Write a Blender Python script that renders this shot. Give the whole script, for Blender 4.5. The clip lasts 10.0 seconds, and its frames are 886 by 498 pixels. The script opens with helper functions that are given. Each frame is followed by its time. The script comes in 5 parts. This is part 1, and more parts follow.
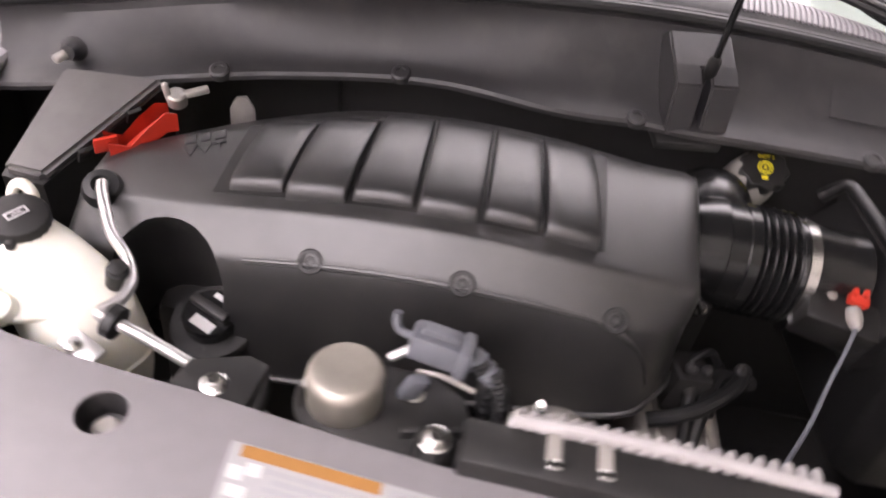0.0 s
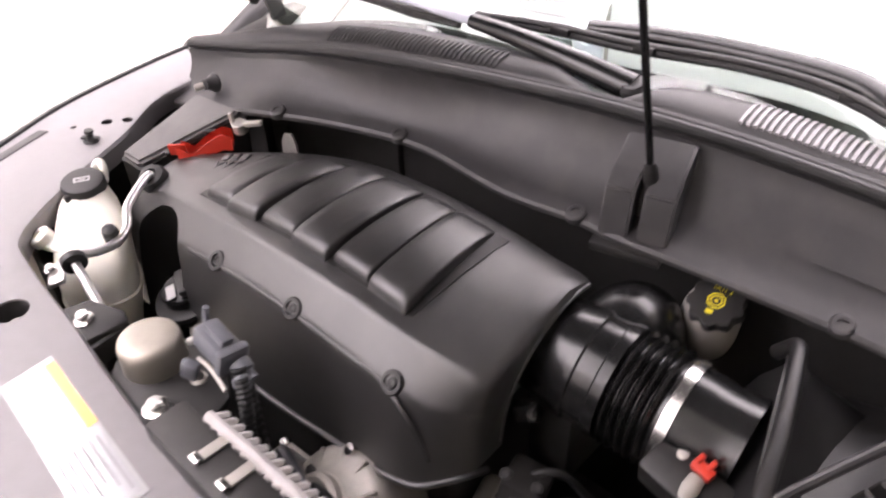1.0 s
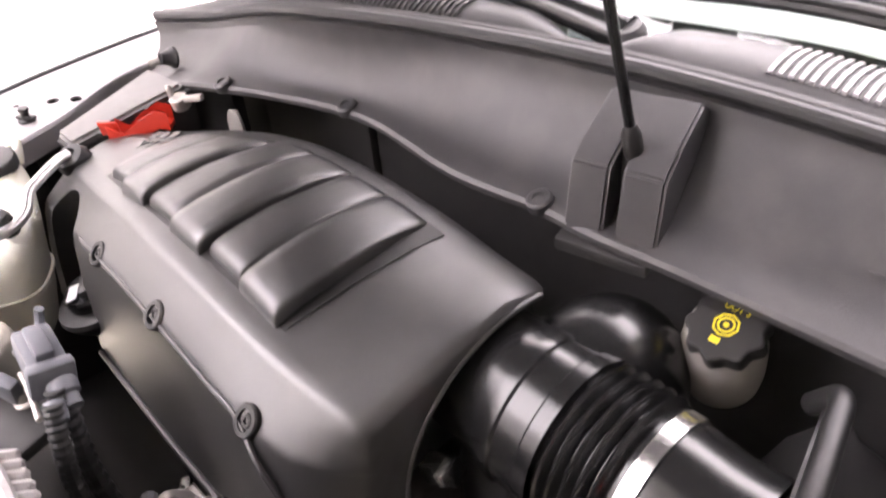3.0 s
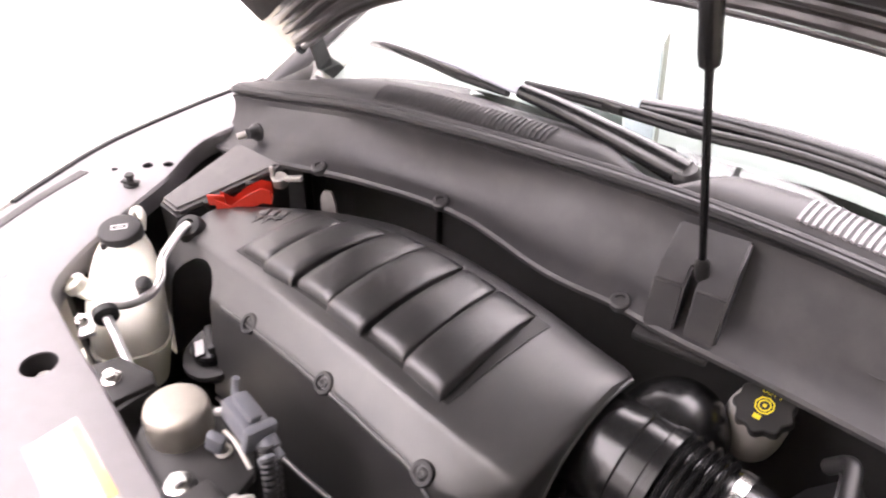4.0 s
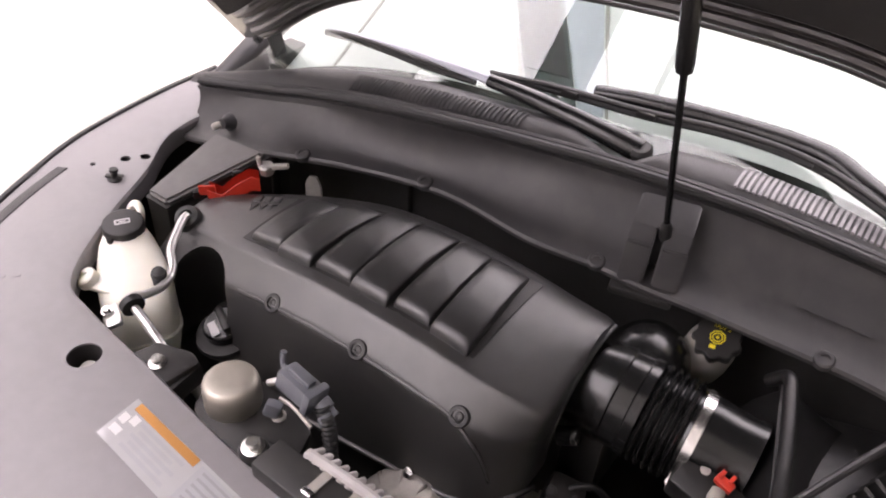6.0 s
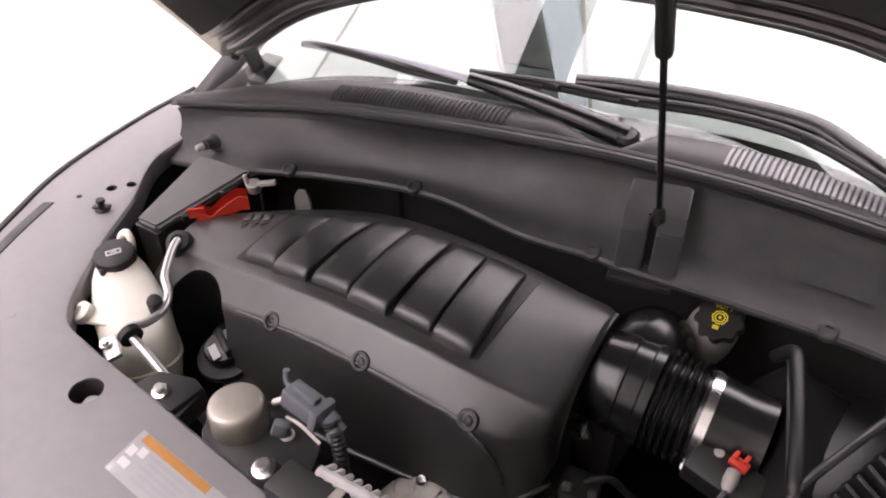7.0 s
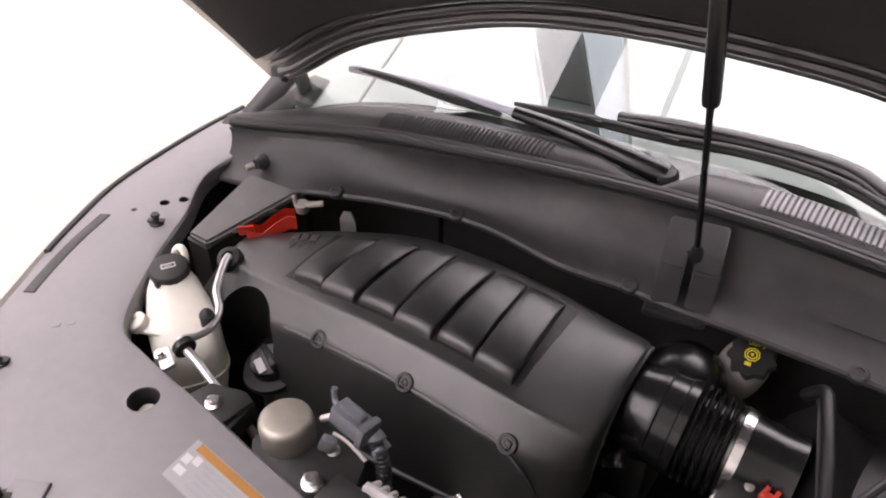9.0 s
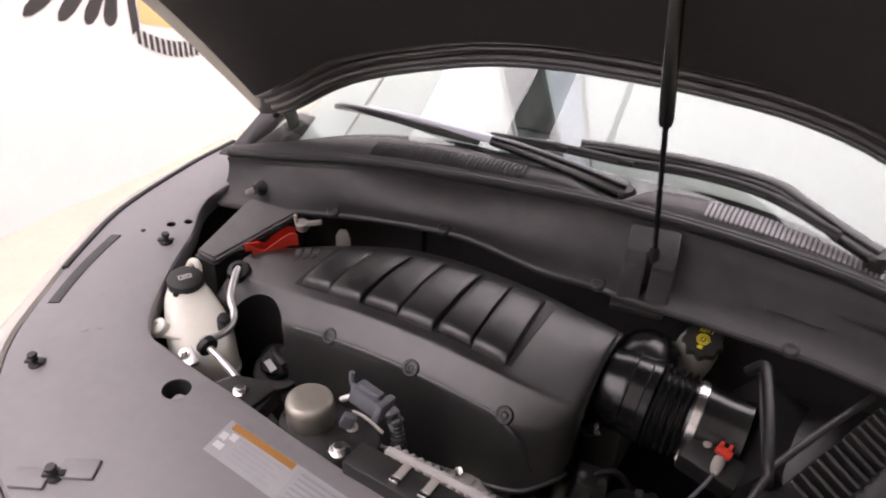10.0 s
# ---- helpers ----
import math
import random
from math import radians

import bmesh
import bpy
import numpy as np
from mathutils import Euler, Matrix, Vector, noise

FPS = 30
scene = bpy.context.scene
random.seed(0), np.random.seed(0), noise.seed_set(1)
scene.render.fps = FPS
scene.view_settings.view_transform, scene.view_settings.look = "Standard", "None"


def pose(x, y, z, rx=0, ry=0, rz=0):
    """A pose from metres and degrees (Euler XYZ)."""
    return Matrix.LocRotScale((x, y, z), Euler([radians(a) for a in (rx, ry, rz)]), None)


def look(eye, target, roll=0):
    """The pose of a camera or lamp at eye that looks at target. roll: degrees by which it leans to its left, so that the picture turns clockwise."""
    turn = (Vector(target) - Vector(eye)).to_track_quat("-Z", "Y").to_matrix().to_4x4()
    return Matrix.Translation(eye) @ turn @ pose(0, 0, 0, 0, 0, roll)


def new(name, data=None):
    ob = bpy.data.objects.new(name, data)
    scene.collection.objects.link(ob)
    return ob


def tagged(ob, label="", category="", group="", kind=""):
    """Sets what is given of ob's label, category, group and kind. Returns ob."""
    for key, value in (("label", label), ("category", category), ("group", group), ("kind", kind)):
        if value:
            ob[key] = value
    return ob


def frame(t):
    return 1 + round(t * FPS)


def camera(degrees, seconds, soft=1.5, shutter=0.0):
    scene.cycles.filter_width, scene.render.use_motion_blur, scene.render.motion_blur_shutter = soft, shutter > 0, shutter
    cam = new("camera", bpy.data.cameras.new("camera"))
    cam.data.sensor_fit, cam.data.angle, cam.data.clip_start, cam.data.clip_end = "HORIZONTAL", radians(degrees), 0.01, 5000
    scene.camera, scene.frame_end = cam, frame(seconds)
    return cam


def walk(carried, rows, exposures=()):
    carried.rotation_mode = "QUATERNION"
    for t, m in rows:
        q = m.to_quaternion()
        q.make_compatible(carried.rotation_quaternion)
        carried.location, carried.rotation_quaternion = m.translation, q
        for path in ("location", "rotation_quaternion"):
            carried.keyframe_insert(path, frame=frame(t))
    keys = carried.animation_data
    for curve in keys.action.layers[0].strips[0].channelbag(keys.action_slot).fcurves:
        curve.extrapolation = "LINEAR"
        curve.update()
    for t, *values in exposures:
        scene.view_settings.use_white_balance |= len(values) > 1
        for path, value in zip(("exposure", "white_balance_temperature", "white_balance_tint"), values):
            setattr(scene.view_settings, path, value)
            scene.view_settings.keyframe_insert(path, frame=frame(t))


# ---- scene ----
cam = camera(61.0, 10.0, soft=2.0, shutter=0.4)
LAMP_POWER = 5.5
EXPOSURES = [(0, 0.5, 6500, 26), (0.5, 0.66, 6500, 26), (1, 0.62, 6500, 26), (1.5, 0.74, 6500, 26), (2, 0.98, 6500, 26), (2.5, 1.2, 6500, 26), (3.2, 1.4, 6500, 26), (4.3, 0.84, 6500, 26), (5, 0.46, 6500, 26), (5.7, 0.14, 6500, 26), (7, -0.03, 6500, 26), (9, -0.15, 6500, 26), (10, -0.45, 6500, 26)]
PATH = [
    (0, (0.002, -0.54, 1.459), (-0.093, 0.964, 0.144), 8.7),
    (0.5, (0.413, -0.452, 1.494), (-0.424, 0.818, 0.196), 0.4),
    (1, (0.551, -0.345, 1.5), (-0.554, 0.814, 0.303), -1.5),
    (1.5, (0.626, -0.23, 1.417), (-0.6, 0.88, 0.293), -2.7),
    (2, (0.603, -0.181, 1.319), (-0.672, 0.903, 0.223), -1.5),
    (2.5, (0.541, -0.163, 1.281), (-0.767, 0.843, 0.15), -0.0),
    (3, (0.548, -0.115, 1.344), (-0.755, 0.886, 0.204), -5.2),
    (4.3, (0.484, -0.419, 1.571), (-0.655, 0.767, 0.432), 2.3),
    (4.5, (0.473, -0.475, 1.589), (-0.643, 0.723, 0.441), 2.7),
    (5, (0.426, -0.518, 1.619), (-0.577, 0.719, 0.409), 6.0),
    (5.5, (0.449, -0.503, 1.62), (-0.481, 0.789, 0.41), 6.2),
    (7, (0.445, -0.488, 1.622), (-0.447, 0.829, 0.41), -0.7),
    (7.5, (0.433, -0.471, 1.62), (-0.448, 0.856, 0.41), -1.9),
    (8, (0.416, -0.481, 1.636), (-0.432, 0.877, 0.437), -0.7),
    (8.5, (0.405, -0.495, 1.638), (-0.467, 0.864, 0.459), -0.6),
    (9, (0.427, -0.526, 1.663), (-0.514, 0.781, 0.478), 0.6),
    (9.5, (0.464, -0.596, 1.667), (-0.479, 0.739, 0.514), -0.4),
    (10, (0.447, -0.714, 1.692), (-0.4, 0.75, 0.625), 3.0),
]
walk(cam, [(t, look(eye, target, roll)) for t, eye, target, roll in PATH], EXPOSURES)

# ---- world ----
world = bpy.data.worlds.new("world")
scene.world = world
world.use_nodes = True
world.node_tree.nodes["Background"].inputs[0].default_value = (1, 1, 1, 1)
world.node_tree.nodes["Background"].inputs[1].default_value = 0.3


from mathutils.bvhtree import BVHTree

# ---- materials ----
def mat(name, color, rough=0.5, metal=0.0, grain=0.15, scale=60.0, bump=0.15, bscale=900.0, stain=0.2, coat=0.0,
        emit=0.0, spec=0.5, trans=0.0, sss=0.0, dust=0.0):
    """A procedural surface: two scales of colour variation, uneven gloss and a fine relief."""
    m = bpy.data.materials.new(name)
    m.use_nodes = True
    nt = m.node_tree
    b = nt.nodes["Principled BSDF"]
    tc = nt.nodes.new("ShaderNodeTexCoord")
    n1 = nt.nodes.new("ShaderNodeTexNoise")
    n1.inputs["Scale"].default_value, n1.inputs["Detail"].default_value = scale, 6
    n2 = nt.nodes.new("ShaderNodeTexNoise")
    n2.inputs["Scale"].default_value, n2.inputs["Detail"].default_value = 7.0, 4
    n3 = nt.nodes.new("ShaderNodeTexNoise")
    n3.inputs["Scale"].default_value, n3.inputs["Detail"].default_value = bscale, 2
    for n in (n1, n2, n3):
        nt.links.new(tc.outputs["Object"], n.inputs["Vector"])
    mul = nt.nodes.new("ShaderNodeMath")
    mul.operation = "MULTIPLY_ADD"
    nt.links.new(n1.outputs["Fac"], mul.inputs[0])
    mul.inputs[1].default_value, mul.inputs[2].default_value = 2 * grain, 1 - grain
    mul2 = nt.nodes.new("ShaderNodeMath")
    mul2.operation = "MULTIPLY_ADD"
    nt.links.new(n2.outputs["Fac"], mul2.inputs[0])
    mul2.inputs[1].default_value, mul2.inputs[2].default_value = 2 * stain, 1 - stain
    mm = nt.nodes.new("ShaderNodeMath")
    mm.operation = "MULTIPLY"
    nt.links.new(mul.outputs[0], mm.inputs[0])
    nt.links.new(mul2.outputs[0], mm.inputs[1])
    mix = nt.nodes.new("ShaderNodeVectorMath")
    mix.operation = "SCALE"
    mix.inputs[0].default_value = color
    nt.links.new(mm.outputs[0], mix.inputs["Scale"])
    col = mix.outputs[0]
    if dust:
        n4 = nt.nodes.new("ShaderNodeTexNoise")
        n4.inputs["Scale"].default_value, n4.inputs["Detail"].default_value = 22, 8
        nt.links.new(tc.outputs["Object"], n4.inputs["Vector"])
        ramp = nt.nodes.new("ShaderNodeMapRange")
        ramp.inputs[1].default_value, ramp.inputs[2].default_value, ramp.inputs[4].default_value = 0.45, 0.75, dust
        nt.links.new(n4.outputs["Fac"], ramp.inputs[0])
        dm = nt.nodes.new("ShaderNodeMix")
        dm.data_type = "RGBA"
        dm.inputs["B"].default_value = (0.22, 0.20, 0.18, 1)
        nt.links.new(ramp.outputs[0], dm.inputs["Factor"])
        nt.links.new(col, dm.inputs["A"])
        col = dm.outputs["Result"]
    nt.links.new(col, b.inputs["Base Color"])
    rr = nt.nodes.new("ShaderNodeMath")
    rr.operation = "MULTIPLY_ADD"
    nt.links.new(n2.outputs["Fac"], rr.inputs[0])
    rr.inputs[1].default_value, rr.inputs[2].default_value = 0.25 * rough, 0.875 * rough
    nt.links.new(rr.outputs[0], b.inputs["Roughness"])
    b.inputs["Metallic"].default_value = metal
    b.inputs["Specular IOR Level"].default_value = spec
    b.inputs["Coat Weight"].default_value = coat
    b.inputs["Coat Roughness"].default_value = 0.05
    if trans:
        b.inputs["Transmission Weight"].default_value = trans
    if sss:
        b.inputs["Subsurface Weight"].default_value = sss
        b.inputs["Subsurface Radius"].default_value = (0.02, 0.018, 0.014)
    if emit:
        b.inputs["Emission Color"].default_value = (*color, 1)
        b.inputs["Emission Strength"].default_value = emit
    if bump:
        bp = nt.nodes.new("ShaderNodeBump")
        bp.inputs["Strength"].default_value, bp.inputs["Distance"].default_value = bump, 0.001
        nt.links.new(n3.outputs["Fac"], bp.inputs["Height"])
        nt.links.new(bp.outputs[0], b.inputs["Normal"])
    return m


COVER = mat("cover_plastic", (0.022, 0.0212, 0.021), 0.33, spec=1.0, grain=0.2, bump=0.35, bscale=1400, stain=0.3, dust=0.06)
RIB = mat("rib_plastic", (0.0125, 0.012, 0.0119), 0.34, spec=0.9, grain=0.2, bump=0.3, bscale=1400, stain=0.3, dust=0.04)
PANEL = mat("panel_plastic", (0.205, 0.194, 0.201), 0.40, grain=0.08, bump=0.3, bscale=1100, stain=0.12, dust=0.06)
WALLP = mat("firewall_plastic", (0.026, 0.0248, 0.0256), 0.48, grain=0.12, bump=0.3, bscale=900, stain=0.25, dust=0.08)
COWL = mat("cowl_plastic", (0.026, 0.025, 0.0255), 0.5, grain=0.15, bump=0.4, bscale=1000, stain=0.2, dust=0.06)
RUBBER = mat("black_rubber", (0.012, 0.012, 0.012), 0.55, grain=0.2, bump=0.2, stain=0.2)
GLOSSY = mat("shiny_black_plastic", (0.010, 0.010, 0.010), 0.22, grain=0.2, bump=0.08, stain=0.2)
BLACK = mat("black_plastic", (0.012, 0.0115, 0.011), 0.5, grain=0.2, bump=0.25, stain=0.3, dust=0.05)
AIRBOX = mat("air_box_plastic", (0.013, 0.0125, 0.0125), 0.42, grain=0.2, bump=0.25, bscale=900, stain=0.3, spec=0.5)
# near-black for grimy metal, also painted where the bay lies in shadow
DARK = mat("dirty_metal_and_shade", (0.018, 0.0168, 0.016), 0.7, grain=0.3, bump=0.4, stain=0.3)
PAINT = mat("metallic_paint", (0.50, 0.47, 0.42), 0.3, metal=0.4, grain=0.05, bump=0.0, coat=1.0, stain=0.05)
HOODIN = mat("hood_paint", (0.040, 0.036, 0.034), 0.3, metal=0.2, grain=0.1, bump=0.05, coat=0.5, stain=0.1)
PAD = mat("hood_insulation", (0.016, 0.014, 0.013), 0.9, grain=0.3, bump=0.8, bscale=500, stain=0.3)
WHITEP = mat("milky_plastic", (0.80, 0.78, 0.69), 0.4, grain=0.05, bump=0.1, stain=0.12, sss=0.3)
GREYP = mat("cloudy_reservoir_plastic", (0.36, 0.34, 0.31), 0.4, grain=0.1, bump=0.1, stain=0.3, sss=0.2)
DOME = mat("zinc_plated_steel", (0.40, 0.375, 0.325), 0.5, metal=0.85, grain=0.12, bump=0.15, stain=0.15)
STEEL = mat("bright_steel", (0.75, 0.74, 0.72), 0.25, metal=1.0, grain=0.1, bump=0.05, stain=0.15)
ALU = mat("cast_aluminium", (0.42, 0.40, 0.37), 0.5, metal=0.8, grain=0.25, bump=0.8, bscale=700, stain=0.35)
PIPE = mat("aluminium_pipe", (0.70, 0.69, 0.68), 0.38, metal=0.9, grain=0.08, bump=0.05, stain=0.1)
RED = mat("red_plastic", (0.50, 0.030, 0.012), 0.45, grain=0.1, bump=0.1, stain=0.15)
YELLOW = mat("yellow_print", (0.75, 0.62, 0.02), 0.5, grain=0.05, bump=0.0, stain=0.05)
GREYBLUE = mat("grey_connector_plastic", (0.12, 0.125, 0.14), 0.45, grain=0.15, bump=0.15, stain=0.2)
FOAM = mat("grey_foam", (0.42, 0.40, 0.39), 0.85, grain=0.2, bump=0.8, bscale=300, stain=0.2)
PAPER = mat("label_paper", (0.55, 0.54, 0.54), 0.3, grain=0.05, bump=0.0, stain=0.06)
ORANGE = mat("orange_print", (0.85, 0.42, 0.14), 0.22, metal=0.6, grain=0.05, bump=0.0, stain=0.05)
# pale base paints glare onto what is a dark clear film
FILM = mat("glare_label_film", (0.48, 0.475, 0.48), 0.10, metal=0.15, grain=0.05, bump=0.0, stain=0.06, coat=1.0, spec=1.0)
LIDM = mat("worn_grey_plastic", (0.085, 0.080, 0.078), 0.45, grain=0.2, bump=0.35, bscale=1000, stain=0.2, dust=0.10)
# both print tones are lifted to suit the glare painted on the label
INK = mat("dark_print", (0.24, 0.24, 0.25), 0.3, grain=0.05, bump=0.0, stain=0.05)
SILVERINK = mat("label_film", (0.58, 0.58, 0.60), 0.16, metal=0.4, grain=0.05, bump=0.0, stain=0.06)
WALLW = mat("white_wall_paint", (0.82, 0.81, 0.80), 0.6, grain=0.03, scale=30, bump=0.1, bscale=200, stain=0.03)
# grey chosen to weaken the light that the unseen east wall throws back
WALLG = mat("light_cutting_grey", (0.16, 0.157, 0.16), 0.6, grain=0.03, scale=30, bump=0.1, bscale=200, stain=0.05)
FLOORM = mat("beige_floor", (0.50, 0.47, 0.38), 0.35, grain=0.08, scale=25, bump=0.1, bscale=150, stain=0.1)
CEILM = mat("white_ceiling", (0.80, 0.80, 0.79), 0.7, grain=0.03, scale=20, bump=0.1, bscale=100, stain=0.03)
LAMP = mat("light_panel", (1.0, 0.985, 0.975), 0.5, grain=0.0, bump=0.0, stain=0.0, emit=LAMP_POWER)
WING = mat("black_wall_graphic", (0.045, 0.04, 0.042), 0.5, grain=0.1, bump=0.0, stain=0.1)
# flat tones painted for the windscreen's reflections; SILVER also serves the wiper rod
GLARE = mat("painted_glass_glare", (0.80, 0.81, 0.80), 0.45, grain=0.03, bump=0.0, stain=0.10)
TEAL = mat("reflected_green_band", (0.035, 0.050, 0.048), 0.3, grain=0.1, bump=0.0, stain=0.3)
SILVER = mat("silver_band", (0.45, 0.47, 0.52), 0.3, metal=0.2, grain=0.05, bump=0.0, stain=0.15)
GOLD = mat("yellow_wall_graphic", (0.75, 0.55, 0.25), 0.5, grain=0.1, bump=0.0, stain=0.1)
BROWN = mat("brown_wall_graphic", (0.45, 0.20, 0.08), 0.5, grain=0.1, bump=0.0, stain=0.1)


def glass(name, tint, rough=0.0):
    m = bpy.data.materials.new(name)
    m.use_nodes = True
    b = m.node_tree.nodes["Principled BSDF"]
    b.inputs["Base Color"].default_value = (*tint, 1)
    b.inputs["Roughness"].default_value = rough
    b.inputs["IOR"].default_value = 1.52
    b.inputs["Transmission Weight"].default_value = 1.0
    return m


GLASS = glass("windscreen_glass", (0.80, 0.86, 0.83))


# ---- builders ----
def mesh_of(name, bm, material, sharp=32.0):
    me = bpy.data.meshes.new(name)
    bmesh.ops.recalc_face_normals(bm, faces=bm.faces)
    for fa in bm.faces:
        fa.smooth = True
    bm.to_mesh(me)
    bm.free()
    me.set_sharp_from_angle(angle=radians(sharp))
    me.materials.append(material)
    return me


def part(name, bm, material, parent=None, label="", sharp=32.0):
    ob = new(name, mesh_of(name, bm, material, sharp))
    if parent:
        ob.parent = parent
        ob.matrix_parent_inverse = parent.matrix_basis.inverted()
    return tagged(ob, label=label)


def thing(name, label, category, at=(0, 0, 0), group="", kind=""):
    ob = new(name)
    ob.empty_display_size = 0.02
    ob.location = at
    return tagged(ob, label, category, group, kind)


def move(ob, x, y, z):
    """Shifts a whole thing with its parts."""
    ob.location = ob.location + Vector((x, y, z))


def V(*a):
    return Vector(a)


def loft(rings, closed=True, caps=True, bm=None):
    """Skin over rings of the same number of points."""
    bm = bm or bmesh.new()
    vs = [[bm.verts.new(p) for p in r] for r in rings]
    n = len(vs[0])
    for a, b in zip(vs[:-1], vs[1:]):
        for i in range(n if closed else n - 1):
            j = (i + 1) % n
            bm.faces.new((a[i], a[j], b[j], b[i]))
    if caps and closed:
        bm.faces.new(vs[0])
        bm.faces.new(vs[-1])
    return bm


def smooth_path(pts, n=8):
    """Points along a smooth curve through pts."""
    P = [Vector(p) for p in pts]
    P = [2 * P[0] - P[1]] + P + [2 * P[-1] - P[-2]]
    out = []
    for i in range(1, len(P) - 2):
        for k in range(n):
            t = k / n
            a, b, c, d = P[i - 1], P[i], P[i + 1], P[i + 2]
            out.append(0.5 * (2 * b + (c - a) * t + (2 * a - 5 * b + 4 * c - d) * t * t + (3 * b - a - 3 * c + d) * t ** 3))
    out.append(P[-2])
    return out


def tube(path, r, seg=12, n=8, bm=None, squash=1.0):
    """A round bar along a smooth path; r: one radius or a function of 0..1."""
    pts = smooth_path(path, n) if n > 1 else [Vector(p) for p in path]
    rings, side = [], None
    for i, p in enumerate(pts):
        d = (pts[min(i + 1, len(pts) - 1)] - pts[max(i - 1, 0)]).normalized()
        if side is None:
            side = d.orthogonal().normalized()
        side = (side - d * side.dot(d)).normalized()
        up = d.cross(side)
        q = r(i / (len(pts) - 1)) if callable(r) else r
        rings.append([p + side * (q * math.cos(2 * math.pi * k / seg)) + up * (q * squash * math.sin(2 * math.pi * k / seg)) for k in range(seg)])
    return loft(rings, bm=bm)


def frame_of(axis, ref=(0, 0, 1)):
    a = Vector(axis).normalized()
    u = Vector(ref).cross(a)
    u = (u if u.length > 1e-4 else Vector((1, 0, 0)).cross(a)).normalized()
    return u, a.cross(u), a


def lathe(prof, centre, axis=(0, 0, 1), seg=32, bm=None, wob=None, caps=True):
    """Turned shape: prof is rows of (radius, height) along the axis; wob(angle) scales the radius."""
    u, v, a = frame_of(axis)
    c = Vector(centre)
    rings = []
    for r, h in prof:
        rings.append([c + a * h + (u * math.cos(w) + v * math.sin(w)) * (r * (wob(w) if wob else 1)) for w in [2 * math.pi * k / seg for k in range(seg)]])
    return loft(rings, bm=bm, caps=caps)


def box(size, m=None, bevel=0.003, bm=None, taper=(1, 1), seg=2):
    """A bevelled block, size in metres, centred, its top scaled by taper, put at the pose m."""
    own = bmesh.new()
    bmesh.ops.create_cube(own, size=1)
    for v in own.verts:
        k = taper if v.co.z > 0 else (1, 1)
        v.co = Vector((v.co.x * size[0] * k[0], v.co.y * size[1] * k[1], v.co.z * size[2]))
    if bevel:
        bmesh.ops.bevel(own, geom=own.edges[:], offset=bevel, segments=seg, affect="EDGES", profile=0.5)
    own.transform(m or Matrix())
    if bm is None:
        return own
    me = bpy.data.meshes.new("tmp")
    own.to_mesh(me)
    own.free()
    bm.from_mesh(me)
    bpy.data.meshes.remove(me)
    return bm


def prism(poly, z0, z1, m=None, bevel=0.003, bm=None):
    """A plate of the outline poly between two heights."""
    own = bmesh.new()
    a = [own.verts.new((x, y, z0)) for x, y in poly]
    b = [own.verts.new((x, y, z1)) for x, y in poly]
    n = len(poly)
    own.faces.new(a)
    own.faces.new(b)
    for i in range(n):
        own.faces.new((a[i], a[(i + 1) % n], b[(i + 1) % n], b[i]))
    if bevel:
        bmesh.ops.bevel(own, geom=own.edges[:], offset=bevel, segments=2, affect="EDGES", profile=0.5)
    own.transform(m or Matrix())
    if bm is None:
        return own
    me = bpy.data.meshes.new("tmp")
    own.to_mesh(me)
    own.free()
    bm.from_mesh(me)
    bpy.data.meshes.remove(me)
    return bm


def thicken(bm, d):
    """Gives an open sheet the thickness d, away from its normals."""
    bmesh.ops.recalc_face_normals(bm, faces=bm.faces)
    bmesh.ops.solidify(bm, geom=bm.faces[:], thickness=d)
    return bm


def cut(ob, cutters):
    """Takes the cutters' volumes out of ob."""
    for c in cutters:
        tool = new("cutter", mesh_of("cutter", c, DARK))
        mod = ob.modifiers.new("cut", "BOOLEAN")
        mod.operation, mod.object, mod.solver = "DIFFERENCE", tool, "EXACT"
        me = bpy.data.meshes.new_from_object(ob.evaluated_get(bpy.context.evaluated_depsgraph_get()))
        ob.modifiers.clear()
        old, ob.data = ob.data, me
        bpy.data.objects.remove(tool)
    ob.data.set_sharp_from_angle(angle=radians(32))
    return ob


def lettering(name, words, size, m, material, parent, depth=0.0006, label=""):
    cu = bpy.data.curves.new("writing", "FONT")
    cu.body, cu.size, cu.extrude, cu.align_x, cu.align_y = words, size, depth, "CENTER", "CENTER"
    tmp = new("writing", cu)
    me = bpy.data.meshes.new_from_object(tmp.evaluated_get(bpy.context.evaluated_depsgraph_get()))
    bpy.data.objects.remove(tmp)
    me.transform(m)
    me.materials.clear()
    me.materials.append(material)
    ob = new(name, me)
    ob.parent = parent
    ob.matrix_parent_inverse = parent.matrix_basis.inverted()
    return tagged(ob, label=label)


def lerp_rows(rows, x):
    """Reads a table of (x, values...) at x."""
    for a, b in zip(rows[:-1], rows[1:]):
        if x <= b[0]:
            k = max(0.0, (x - a[0]) / (b[0] - a[0]))
            return [p + (q - p) * k for p, q in zip(a[1:], b[1:])]
    return list(rows[-1][1:])


def soft_rows(rows, x, w=0.03):
    return [sum(v) / 5 for v in zip(*[lerp_rows(rows, x + w * k) for k in (-2, -1, 0, 1, 2)])]


# ---- the room ----
X0, X1, Y0, Y1, H = -2.42, 4.2, -4.0, 4.6, 3.3


def slab(name, size, at, material, label):
    ob = part(name, box(size, pose(*at), 0), material)
    return tagged(ob, label, name.split("_")[0], kind="structure")


